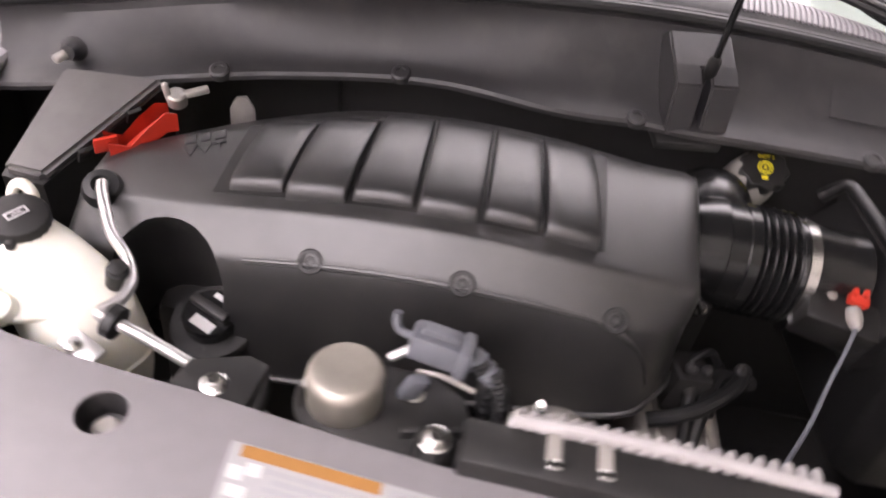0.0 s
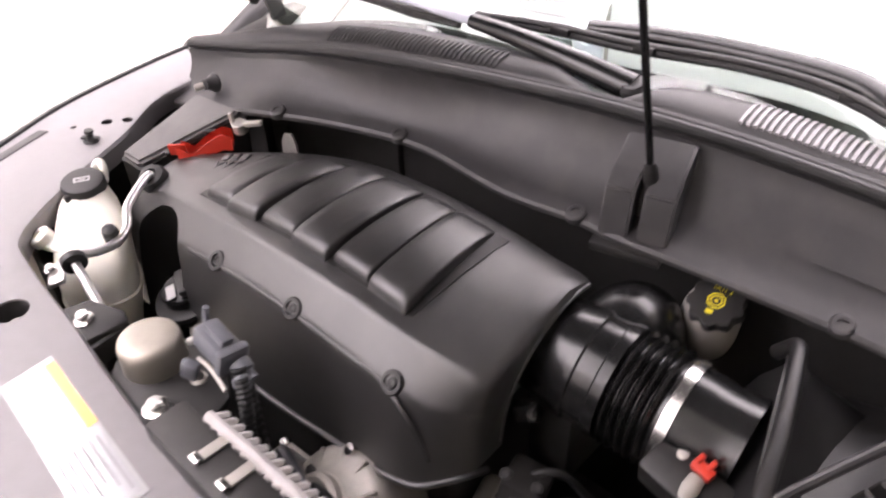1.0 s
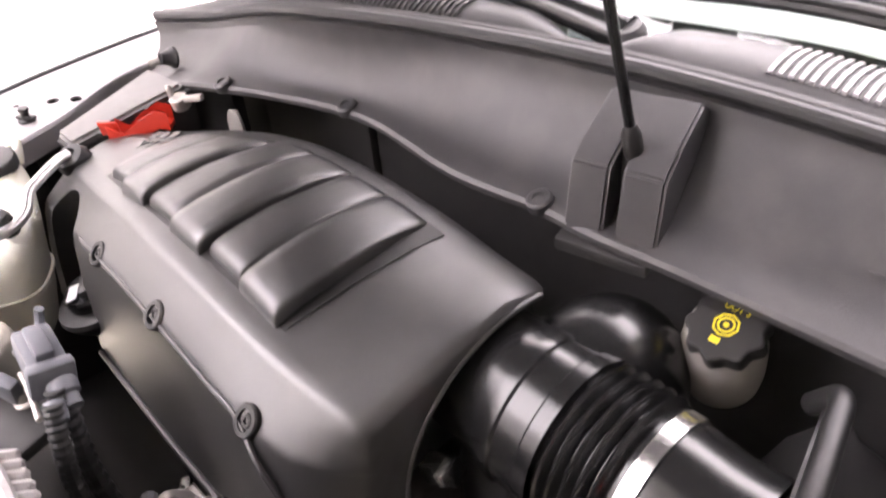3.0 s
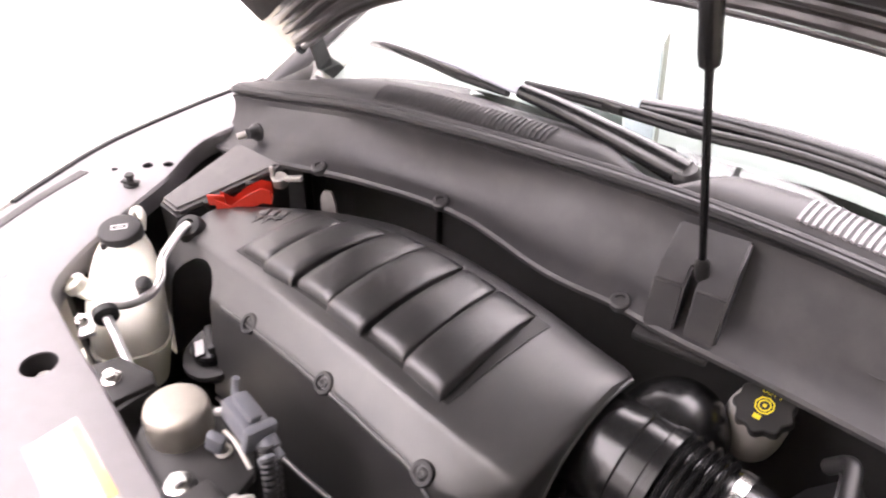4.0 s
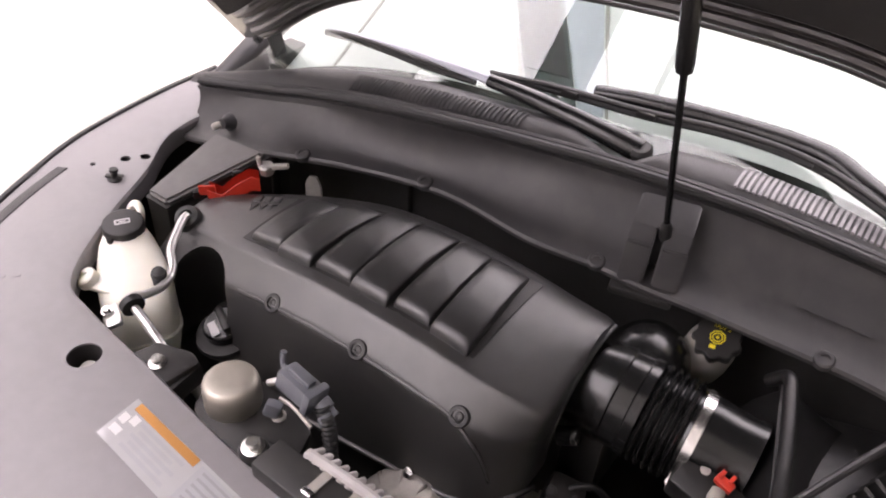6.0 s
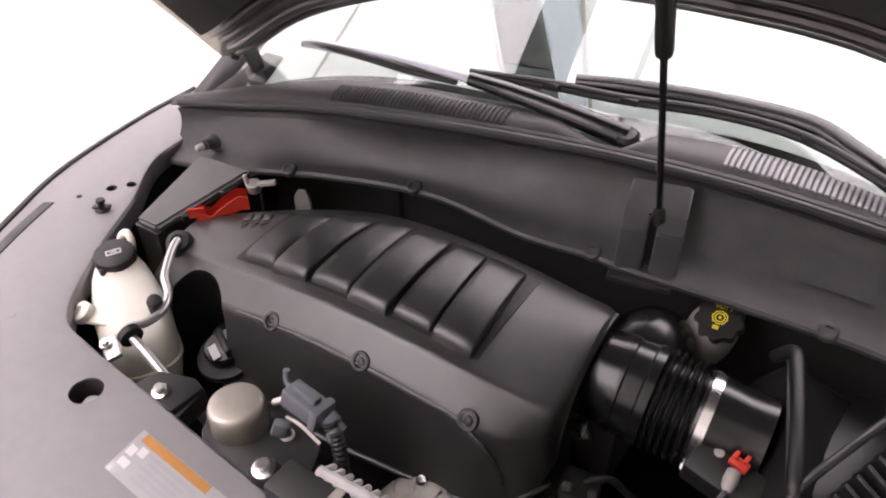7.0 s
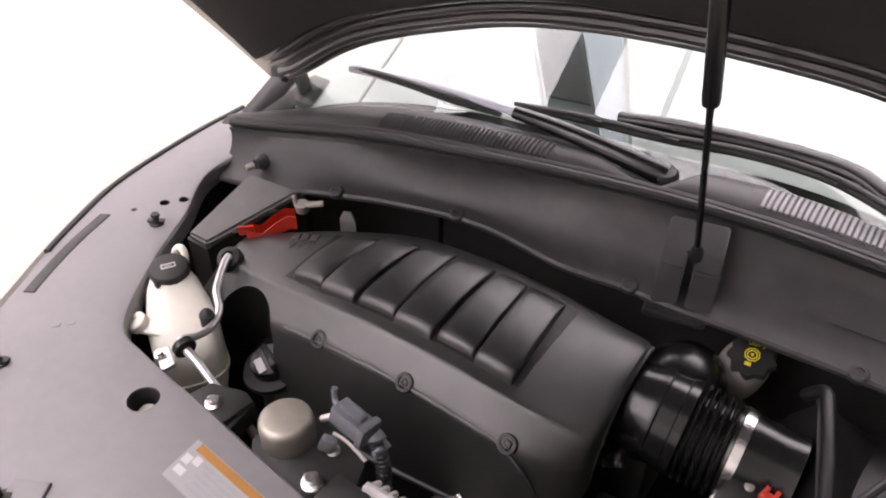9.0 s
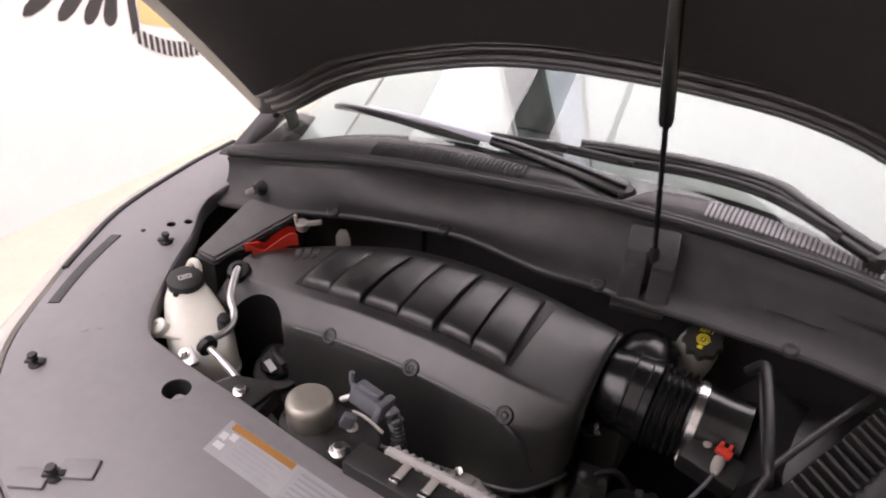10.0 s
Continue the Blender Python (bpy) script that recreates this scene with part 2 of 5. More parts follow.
slab("floor", (X1 - X0 + 0.4, Y1 - Y0 + 0.4, 0.2), ((X0 + X1) / 2, (Y0 + Y1) / 2, -0.1), FLOORM, "pale beige sealed workshop floor")
slab("ceiling", (X1 - X0 + 0.4, Y1 - Y0 + 0.4, 0.2), ((X0 + X1) / 2, (Y0 + Y1) / 2, H + 0.1), CEILM, "white ceiling with bright light panels")
slab("wall_west", (0.2, Y1 - Y0, H), (X0 - 0.1, (Y0 + Y1) / 2, H / 2), WALLW, "bright white painted wall with a dark winged graphic")
# east wall is out of view; its grey dims the bay's right side
slab("wall_east", (0.2, Y1 - Y0, H), (X1 + 0.1, (Y0 + Y1) / 2, H / 2), WALLG, "unseen wall, made grey to cut bounce light from the right")
slab("wall_south", (X1 - X0, 0.2, H), ((X0 + X1) / 2, Y0 - 0.1, H / 2), WALLW, "plain white painted wall")
slab("wall_north", (X1 - X0, 0.2, H), ((X0 + X1) / 2, Y1 + 0.1, H / 2), WALLW, "plain white painted wall")


def ceiling_panel(x, y, w, d):
    t = thing("ceiling_light", "large bright white ceiling light panel in a thin frame", "ceiling light", (x, y, H), "ceiling lights")
    part("diffuser", box((w, d, 0.02), pose(x, y, H - 0.022), 0), LAMP, t)
    bm = bmesh.new()
    for s in (-1, 1):
        box((w + 0.024, 0.010, 0.03), pose(x, y + s * (d / 2 + 0.006), H - 0.017), 0.002, bm)
        box((0.010, d, 0.03), pose(x + s * (w / 2 + 0.006), y, H - 0.017), 0.002, bm)
    part("frame", bm, CEILM, t)


# unseen panels, laid out for lighting: front right ones omitted to darken that side
for ix in range(2):
    for iy in range(4):
        if ix == 0 or iy > 1:
            ceiling_panel(-1.31 + 2.2 * ix, -2.92 + 2.15 * iy, 2.17, 2.12)

# unseen box added so that a dark strip reflects in the windscreen
duct = thing("reflected_dark_box", "added unseen dark box under the ceiling, placed for its reflection in the windscreen", "air duct", (-0.60, 1.0, H - 0.2))
part("duct", box((0.22, 2.4, 0.14), pose(-0.60, 1.0, H - 0.14), 0.01), BLACK, duct)
for y in (0.1, 1.3, 2.5):
    part("added_strap", box((0.26, 0.03, 0.18), pose(-0.60, y - 0.3, H - 0.12), 0.004), GREYBLUE, duct)

# ---- engine bay shell ----
SEAL = [(-0.74, 0.285, 0.985), (-0.66, 0.283, 1.000), (-0.60, 0.300, 1.006), (-0.50, 0.317, 1.022), (-0.40, 0.316, 1.048), (-0.30, 0.318, 1.068),
        (-0.20, 0.322, 1.081), (-0.10, 0.334, 1.090), (0.0, 0.354, 1.092), (0.10, 0.368, 1.095), (0.20, 0.388, 1.091), (0.30, 0.408, 1.083),
        (0.40, 0.420, 1.074), (0.50, 0.424, 1.066), (0.62, 0.424, 1.048), (0.74, 0.424, 1.02)]
LIP = [(-0.74, 0.235, 0.90), (-0.60, 0.222, 0.930), (-0.50, 0.215, 0.958), (-0.40, 0.218, 0.984), (-0.30, 0.258, 0.988), (-0.20, 0.280, 0.995),
       (-0.14, 0.287, 1.000), (-0.08, 0.288, 1.004), (-0.03, 0.282, 1.005), (0.05, 0.272, 1.003), (0.10, 0.277, 1.000), (0.16, 0.290, 0.998),
       (0.21, 0.286, 0.997), (0.30, 0.298, 0.993), (0.40, 0.308, 0.988), (0.50, 0.314, 0.985), (0.62, 0.310, 0.976), (0.74, 0.32, 0.955)]


def strip_x(rows_of, x0, x1, n):
    """A sheet made of sections across the car: rows_of(x) gives the section's points."""
    return loft([rows_of(x0 + (x1 - x0) * i / n) for i in range(n + 1)], closed=False)


def firewall_section(x):
    sy, sz = soft_rows(SEAL, x, 0.02)
    ly, lz = soft_rows(LIP, x, 0.012)
    pts = [V(x, sy + 0.012, sz), V(x, sy - 0.004, sz - 0.004)]
    for k in (0.12, 0.3, 0.5, 0.7, 0.88):
        bow = 0.012 * math.sin(math.pi * k)
        pts.append(V(x, sy + (ly + 0.022 - sy) * k + bow, sz - 0.006 + (lz + 0.006 - sz) * k))
    pts += [V(x, ly + 0.018, lz + 0.004), V(x, ly + 0.003, lz), V(x, ly, lz - 0.004), V(x, ly + 0.001, lz - 0.010)]
    return pts


firewall = thing("firewall_cover", "dark grey plastic firewall panel with a flanged lower lip", "firewall panel", (0, 0.3, 0.95))
part("panel", thicken(strip_x(firewall_section, -0.662, 0.73, 120), 0.003), WALLP, firewall)
for x, dy in ((-0.135, 0.0), (0.160, 0.0), (-0.35, 0.002), (0.46, 0.0)):
    y, z = soft_rows(LIP, x, 0.012)
    bm = lathe([(0.0125, -0.006), (0.0125, 0.003), (0.010, 0.005), (0.006, 0.005), (0.006, 0.003)], (x, y + 0.006, z + 0.001), (0, -0.35, 1), 20)
    part("push_pin", bm, WALLP, firewall)
seal = thing("hood_seal", "black rubber weatherstrip along the cowl edge", "weatherstrip", (0, 0.35, 1.07))
SEAL_X = [-0.662 + 0.0387 * i for i in range(37)]
part("bulb", tube([(x, soft_rows(SEAL, x, 0.02)[0] + 0.004, soft_rows(SEAL, x, 0.02)[1] + 0.005) for x in SEAL_X], 0.0075, 10, 3), RUBBER, seal)
part("carrier", tube([(x, soft_rows(SEAL, x, 0.02)[0] + 0.018, soft_rows(SEAL, x, 0.02)[1] + 0.006) for x in SEAL_X], 0.0060, 8, 3), COWL, seal, "dark grey plastic carrier strip")
rws = []
for i in range(9):
    x = 0.405 + 0.09 * i / 8
    p = firewall_section(x)
    rws.append([p[3] + V(0, -0.0035, 0.001), p[4] + V(0, -0.0035, 0.001), p[5] + V(0, -0.0035, 0.001)])
part("stamped_label", thicken(loft(rws, closed=False), 0.001), COWL, firewall, "faint dark stamped label")
# round vent knob at the panel's end
knob = thing("vent_valve", "small grey plastic round fitting on the firewall panel", "fitting", (-0.575, 0.27, 0.97))
part("flange", lathe([(0.016, 0), (0.016, 0.004), (0.012, 0.008), (0.009, 0.018), (0.009, 0.022)], (-0.575, 0.272, 0.972), (0.1, -1, 0.2), 24), WALLP, knob)
part("stem", lathe([(0.006, 0), (0.006, 0.014), (0.004, 0.016)], (-0.575, 0.250, 0.975), (-0.5, -1, -0.2), 16), GREYP, knob)

move(knob, 0.030, -0.014, 0.0)

# inner bay: dark slabs for its shadowed back, sides and bottom, some only plugging gaps
slabs = [((0.98, 0.02, 0.64), (0.23, 0.402, 0.705)), ((0.05, 0.32, 0.515), (-0.715, 0.19, 0.6475)), ((0.02, 0.42, 0.5), (0.71, 0.14, 0.64)),
         ((1.10, 0.02, 0.47), (0.0, -0.23, 0.63)), ((1.44, 0.66, 0.02), (0, 0.08, 0.40)), ((0.22, 0.02, 0.50), (-0.63, 0.33, 0.65)), ((0.22, 0.02, 0.63), (-0.345, 0.390, 0.715)), ((0.13, 0.02, 0.60), (-0.485, 0.396, 0.70)), ((0.20, 0.02, 0.535), (-0.63, 0.402, 0.6725)), ((0.04, 0.12, 0.485), (-0.70, -0.01, 0.635))]
bay = thing("engine_bay", "plain dark slabs backing the shadowed engine bay", "engine bay", (0, 0, 0.40), kind="structure")
for i, (s, at) in enumerate(slabs):
    part(("bulkhead", "inner_fender", "inner_fender", "radiator_support", "undertray", "bulkhead", "bulkhead", "bulkhead", "bulkhead", "inner_fender")[i], box(s, pose(*at), 0.004), DARK, bay)

# ---- engine cover ----
def drop(x):
    return 0.48 * x * x if x > -0.2 else 0.0192 + 0.19 * (-0.2 - x)


def arc(x):
    """How far the cover's front crease bows back at x."""
    return 0.13 * x * x + (0.6 * (x - 0.1) ** 2 if x > 0.1 else 0.0)


COVER_FOOT = [(-0.45, 0.752), (-0.22, 0.766), (-0.04, 0.783), (0.05, 0.799), (0.16, 0.818), (0.26, 0.842)]


def cover_end(x):
    """How far the cover's front rounds back at its open end."""
    return 0.050 * (max(0.0, x - 0.175) / 0.065) ** 2


def flare(x, y):
    """The hump of the cover over the intake opening."""
    return 0.020 * min(1.0, max(0.0, (x - 0.150) / 0.085)) ** 1.6 * math.exp(-((y - 0.19) / 0.075) ** 2)


def cover_profile(x, inset=0.0):
    d, s, e = drop(x), arc(x), cover_end(x)
    r = 0.256 - (1.0 if x < 0 else 0.35) * max(0.0, abs(x) - 0.1) ** 2
    zf, za = lerp_rows(COVER_FOOT, x)[0], 0.932 - d
    m = 0.037 + s
    p = [(r + 0.004, 0.86), (r + 0.004, 0.930 - d), (r, 0.968 - d), (r - 0.006, 0.984 - d), (r - 0.022, 0.994 - d), (m + (r - m) * 0.72, 0.998 - d), (m + (r - m) * 0.46, 0.996 - d), (m + (r - m) * 0.20, 0.990 - d),
         (m + (r - m) * 0.05, 0.9866 - d), (m + 0.002, 0.9854 - d), (0.0345 + s, 0.9838 - d), (0.0320 + s, 0.9808 - d), (0.0295 + s, 0.9781 - d), (0.018 + 0.75 * s + 0.3 * e, 0.9652 - d), (0.0070 + 0.55 * s + 0.6 * e, 0.9529 - d), (0.0045 + 0.5 * s + 0.65 * e, 0.9499 - d), (0.0020 + 0.45 * s + 0.75 * e, 0.9450 - d), (0.0005 + 0.45 * s + 0.8 * e, 0.9400 - d),
         (-0.002 + 0.4 * s + 0.85 * e, za), (-0.009 + 0.3 * s + e, za - 0.35 * (za - zf)), (-0.013 + 0.2 * s + e, za - 0.7 * (za - zf)), (-0.016 + 0.1 * s + e, zf), (0.03 + e, zf), (0.12, 0.84)]
    cy, cz = 0.12, 0.87
    out = []
    for y, z in p:
        q = Vector((y - cy, z - cz + (flare(x, y) if z > 0.9 else 0.0)))
        l = max(q.length, 1e-6)
        q *= max(0.0, l - inset) / l
        out.append(V(x, cy + q.x, cz + q.y))
    return out


cover = thing("engine_cover", "matte black plastic engine cover with six raised ribs", "engine cover", (-0.08, 0.12, 0.80))
st = [(-0.438, 0.05), (-0.437, 0.022), (-0.434, 0.010), (-0.428, 0.003), (-0.418, 0.0005)]
st += [(-0.40 + 0.03 * i, 0.0) for i in range(21)] + [(0.218, 0.0), (0.229, 0.001), (0.236, 0.004), (0.240, 0.010)]
shell = part("shell", loft([cover_profile(x, i) for x, i in st]), COVER, cover)
scoop = lathe([(0.001, -0.2), (0.063, -0.2), (0.063, 0.025), (0.060, 0.045), (0.054, 0.061), (0.040, 0.075), (0.021, 0.084), (0.001, 0.087)], (-0.309, 0.000, 0.858), (0, -0.12, 1), 48)
arch = lathe([(0.001, 0), (0.124, 0), (0.124, 0.10), (0.001, 0.10)], (0.205, 0.206, 0.852), (1, 0, 0), 64)
cut(shell, [scoop, arch])
part("arch_lip", tube([V(0.239, 0.206 + 0.126 * math.cos(a), 0.852 + 0.126 * math.sin(a)) for a in [radians(80 + 10.0 * i) for i in range(11)]], 0.0028, 8, 4), COVER, cover)

RIB_X = [-0.264, -0.199, -0.130, -0.061, 0.006, 0.068, 0.130]
RIB_R = [-0.262, -0.196, -0.126, -0.066, 0.002, 0.056, 0.116]
DECK = [(0.03, 0.978), (0.037, 0.9818), (0.052, 0.9855), (0.08, 0.990), (0.13, 0.996), (0.18, 0.998), (0.225, 0.996), (0.25, 0.985)]


def rib(i):
    x0, x1, r0, r1 = RIB_X[i] + 0.003, RIB_X[i + 1] - 0.003, RIB_R[i] + 0.0015, RIB_R[i + 1] - 0.0015
    long = i % 2 == 1
    xm = (x0 + x1) / 2
    front = 0.054 + 0.15 * (xm + 0.03) ** 2 + (0.0 if long else 0.007)
    rear = 0.221 - 0.22 * max(0, -0.10 - xm)
    rings = []
    for f, h in [(0, -0.008), (0.0, 0.003), (0.012, 0.0105), (0.035, 0.0135), (0.08, 0.0150), (0.2, 0.0158), (0.4, 0.0150), (0.6, 0.0128), (0.8, 0.0095), (0.93, 0.006), (0.985, 0.002), (1.0, -0.006)]:
        y = front + (rear - front) * f
        h = h * (1.10 if long else 0.86) if h > 0 else h
        row = []
        g = f ** 1.4
        for u, e in ((0.0, -0.014), (0.0, -0.004), (0.015, -0.0015), (0.05, 0.0), (0.25, 0.0006), (0.5, 0.0008), (0.75, 0.0006), (0.95, 0.0), (0.985, -0.0015), (1.0, -0.004), (1.0, -0.014)):
            x = (x0 + (r0 - x0) * g) * (1 - u) + (x1 + (r1 - x1) * g) * u
            base = lerp_rows(DECK, y)[0] - drop(x)
            row.append(V(x, y, base + h + (e if h > 0 else min(e, 0))))
        rings.append(row)
    return loft(rings)


for i in range(6):
    part("rib", rib(i), RIB, cover, sharp=50)
# black sheet just above the deck, painting the shadowed recess in which the ribs stand
tray = []
for i in range(25):
    x = -0.278 + 0.412 * i / 24
    f0 = 0.056 + 0.15 * (x + 0.03) ** 2
    tray.append([V(x, y, lerp_rows(DECK, y)[0] - drop(x) + 0.0012) for y in [f0 + (0.220 - 0.22 * max(0, -0.10 - x) - f0) * k / 8 for k in range(9)]])
part("tray", thicken(loft(tray, closed=False), 0.003), BLACK, cover)

BOLTS = [(-0.154, 0.938), (0.0, 0.950), (0.155, 0.939)]
for x, z in BOLTS:
    part("bolt_boss", lathe([(0.0135, -0.008), (0.0135, 0.004), (0.0122, 0.0055), (0.0085, 0.0055), (0.0080, 0.0)], (x, 0.0065 + 0.5 * arc(x), z - 0.002), (0, -0.75, 0.66), 24), BLACK, cover)
    part("bolt", lathe([(0.0060, -0.002), (0.0060, 0.0025), (0.0048, 0.004), (0.0026, 0.004), (0.0026, 0.001)], (x, 0.0065 + 0.5 * arc(x), z - 0.002), (0, -0.75, 0.66), 18), BLACK, cover)
seam = [(x, 0.0026 + 0.5 * arc(x), 0.9462 - drop(x)) for x in [-0.225 + 0.0365 * i for i in range(11)]] + [(0.178, -0.002, 0.921), (0.196, 0.001, 0.895), (0.206, 0.004, 0.865)]
part("seam", tube(seam, 0.0021, 6, 4), COVER, cover)
# dark tube laid under the seam as its painted shadow line
part("seam_shadow_line", tube([(x, y - 0.0006, z - 0.0042) for x, y, z in seam], 0.0016, 6, 4), DARK, cover)
part("lower_lip", tube([(x, -0.018 + cover_end(x), lerp_rows(COVER_FOOT, x)[0]) for x in [-0.24 + 0.04 * i for i in range(12)]] + [(0.220, 0.010, 0.832), (0.236, 0.030, 0.836), (0.243, 0.055, 0.830)], 0.004, 8, 3), COVER, cover)
tm = Matrix.Translation((-0.316, 0.138, 0.9962 - drop(-0.316))) @ Euler((radians(5), radians(-10), radians(20))).to_matrix().to_4x4()
lettering("raised_lettering", "VVT", 0.027, tm @ pose(0.0, -0.006, 0.0012), COVER, cover, 0.0012)
for px, w in ((-0.017, 0.013), (0.0, 0.012), (0.017, 0.013)):
    part("raised_mark", box((w, 0.016, 0.0034), tm @ pose(px, 0.019, -0.0005), 0.001), COVER, cover)
part("raised_bar", box((0.060, 0.005, 0.0034), tm @ pose(0.0, -0.031, -0.0005), 0.001), COVER, cover)

move(cover, -0.008, -0.008, 0.0)

# dark engine mass under the cover
engine = thing("engine_block", "plain dark block standing for the shadowed engine under the plastic cover", "engine", (-0.05, 0.1, 0.41))
part("block", box((0.56, 0.22, 0.38), pose(-0.08, 0.13, 0.61), 0.02), DARK, engine)

# oil filler
oil = thing("oil_filler", "black oil filler neck and cap with white markings", "oil cap", (-0.295, -0.02, 0.80))
part("collar", lathe([(0.020, -0.05), (0.046, -0.012), (0.048, -0.006), (0.046, 0), (0.030, 0.001)], (-0.276, -0.018, 0.829), (0, -0.25, 1), 32), BLACK, oil)
cap_ob = part("cap", lathe([(0.031, 0), (0.031, 0.012), (0.028, 0.016), (0.001, 0.0165)], (-0.276, -0.018, 0.832), (0, -0.25, 1), 32), GLOSSY, oil)
part("grip", box((0.052, 0.012, 0.012), pose(-0.276, -0.0205, 0.852, 14, 0, -25), 0.003), BLACK, oil)
part("marking", box((0.030, 0.012, 0.001), pose(-0.278, -0.038, 0.8455, 14, 0, -25), 0), PAPER, oil, "white printed marks")
part("marking", box((0.022, 0.006, 0.001), pose(-0.268, -0.005, 0.8535, 14, 0, -25), 0), PAPER, oil, "white printed marks")

move(oil, 0.004, 0.012, -0.006)

# ---- intake hose ----
hose = thing("intake_hose", "shiny black ribbed rubber air intake hose", "intake hose", (0.3, 0.19, 0.84))
AX = Vector((0.99, 0.05, -0.06)).normalized()
A0 = Vector((0.236, 0.182, 0.905))
part("sleeve", lathe([(0.052, -0.04), (0.055, 0.0), (0.0595, 0.022), (0.0605, 0.030), (0.0605, 0.033), (0.0585, 0.035), (0.0585, 0.056), (0.060, 0.058), (0.060, 0.070)], A0, AX, 56, wob=lambda w: 1.11), GLOSSY, hose)
prof = [(0.056, 0.068)]
for i in range(5):
    h = 0.072 + 0.0102 * i
    prof += [(0.0525, h), (0.0585, h + 0.0022), (0.0605, h + 0.0047), (0.0585, h + 0.0072), (0.0525, h + 0.0094)]
prof += [(0.053, 0.122), (0.0545, 0.125), (0.0545, 0.131)]
part("bellows", lathe(prof, A0, AX, 56, wob=lambda w: 1.11), GLOSSY, hose)
clamp = part("clamp", lathe([(0.0547, 0.128), (0.0557, 0.1285), (0.0557, 0.1405), (0.0547, 0.141)], A0, AX, 56, wob=lambda w: 1.11), STEEL, hose, "bright steel hose clamp")
u, v, a = frame_of(AX)
sc = A0 + AX * 0.134 + Vector((0.02, -0.80, -0.58)).normalized() * 0.066
part("clamp_screw", tube([sc + Vector((0, 0.010, -0.016)), sc, sc + Vector((0, -0.010, 0.016))], 0.006, 10, 3), STEEL, clamp)
part("duct", lathe([(0.052, 0.10), (0.053, 0.135), (0.053, 0.15), (0.051, 0.175), (0.0515, 0.19), (0.053, 0.205)], A0, AX, 48, wob=lambda w: 1.11), GLOSSY, hose, "glossy black plastic duct")
part("elbow", tube([(0.266, 0.205, 0.902), (0.270, 0.245, 0.915), (0.274, 0.268, 0.905), (0.276, 0.282, 0.875), (0.276, 0.286, 0.80)], lambda t: 0.056 - 0.008 * t, 28, 8), GLOSSY, hose, "smooth glossy elbow")

# ---- brake fluid reservoir ----
brake = thing("brake_fluid_reservoir", "cloudy plastic brake fluid reservoir with a lobed black cap", "fluid reservoir", (0.338, 0.345, 0.86))
BA = Vector((-0.02, -0.46, 1)).normalized()
BC = Vector((0.338, 0.310, 0.955))
part("tank", lathe([(0.016, -0.118), (0.027, -0.113), (0.033, -0.100), (0.0345, -0.075), (0.0335, -0.035), (0.031, -0.018), (0.028, -0.008)], BC, Vector((0.20, -0.46, 1)).normalized(), 36), GREYP, brake)
bcap = part("cap", lathe([(0.0285, -0.017), (0.0305, -0.014), (0.0305, -0.004), (0.0295, -0.001), (0.028, 0.0), (0.001, 0.0)], BC, BA, 96, wob=lambda w: 1 + 0.065 * math.cos(9 * w)), BLACK, brake, "black lobed screw cap")
u, v, a = frame_of(BA)
xa = (Vector((1, 0, 0)) - BA * BA.x).normalized()
xa = (Matrix.Rotation(radians(2), 3, BA) @ xa)
ya = BA.cross(xa)
cm = Matrix.Translation(BC + BA * 0.0006) @ Matrix((xa, ya, BA)).transposed().to_4x4()
lettering("print", "DOT 3", 0.0072, cm @ pose(0.001, 0.0155, 0.0004), YELLOW, bcap, 0.0003, "yellow printed lettering")
part("print", lathe([(0.0105, 0), (0.0105, 0.0006), (0.0088, 0.0006), (0.0088, 0)], BC + BA * 0.0002, BA, 8, caps=False), YELLOW, bcap)
part("print", lathe([(0.0068, 0), (0.0068, 0.0006), (0.0052, 0.0006), (0.0052, 0)], BC + BA * 0.0002, BA, 24, caps=False), YELLOW, bcap)
part("print", lathe([(0.0022, 0), (0.0022, 0.0006), (0.001, 0.0006)], BC + BA * 0.0002, BA, 16), YELLOW, bcap)
part("print", box((0.008, 0.0055, 0.0006), cm @ pose(-0.001, -0.0150, 0.0), 0.0001), YELLOW, bcap)

# ---- hood strut bracket on the firewall ----
bracket = thing("strut_bracket", "grey plastic shroud round the hood strut's foot", "bracket", (0.23, 0.33, 0.98))
SK = Matrix.Translation((0.232, 0.30, 1.03)) @ Matrix.Rotation(radians(13), 4, "Z") @ Matrix.Translation((-0.232, -0.30, -1.03))
for x0, x1 in ((0.192, 0.2265), (0.2375, 0.273)):
    s = [V(0, 0.294, 0.988), V(0, 0.304, 1.052), V(0, 0.330, 1.068), V(0, 0.330, 0.990)]
    bm = loft([[V(x, p.y, p.z) for p in s] for x in (x0, x1)])
    bmesh.ops.bevel(bm, geom=bm.edges[:], offset=0.0025, segments=2, affect="EDGES")
    bm.transform(SK)
    part("cheek", bm, WALLP, bracket)
s = [V(0, 0.327, 0.994), V(0, 0.326, 1.065), V(0, 0.372, 1.088), V(0, 0.402, 1.07), V(0, 0.352, 0.994)]
bm = loft([[V(x, p.y, p.z) for p in s] for x in (0.193, 0.272)])
bmesh.ops.bevel(bm, geom=bm.edges[:], offset=0.0025, segments=2, affect="EDGES")
bm.transform(SK)
part("bridge", bm, WALLP, bracket)
part("base_pad", box((0.085, 0.05, 0.014), pose(0.225, 0.312, 0.979, 8, 0, 12), 0.004), BLACK, bracket)

S0, S1 = Vector((0.232, 0.322, 1.066)), Vector((0.214, 0.220, 1.450))
sd = (S1 - S0).normalized()
strut = thing("hood_strut", "black gas strut holding the hood open", "gas strut", S0)
part("rod", tube([S0, S0 + sd * 0.28], 0.0042, 12, 1), GLOSSY, strut)
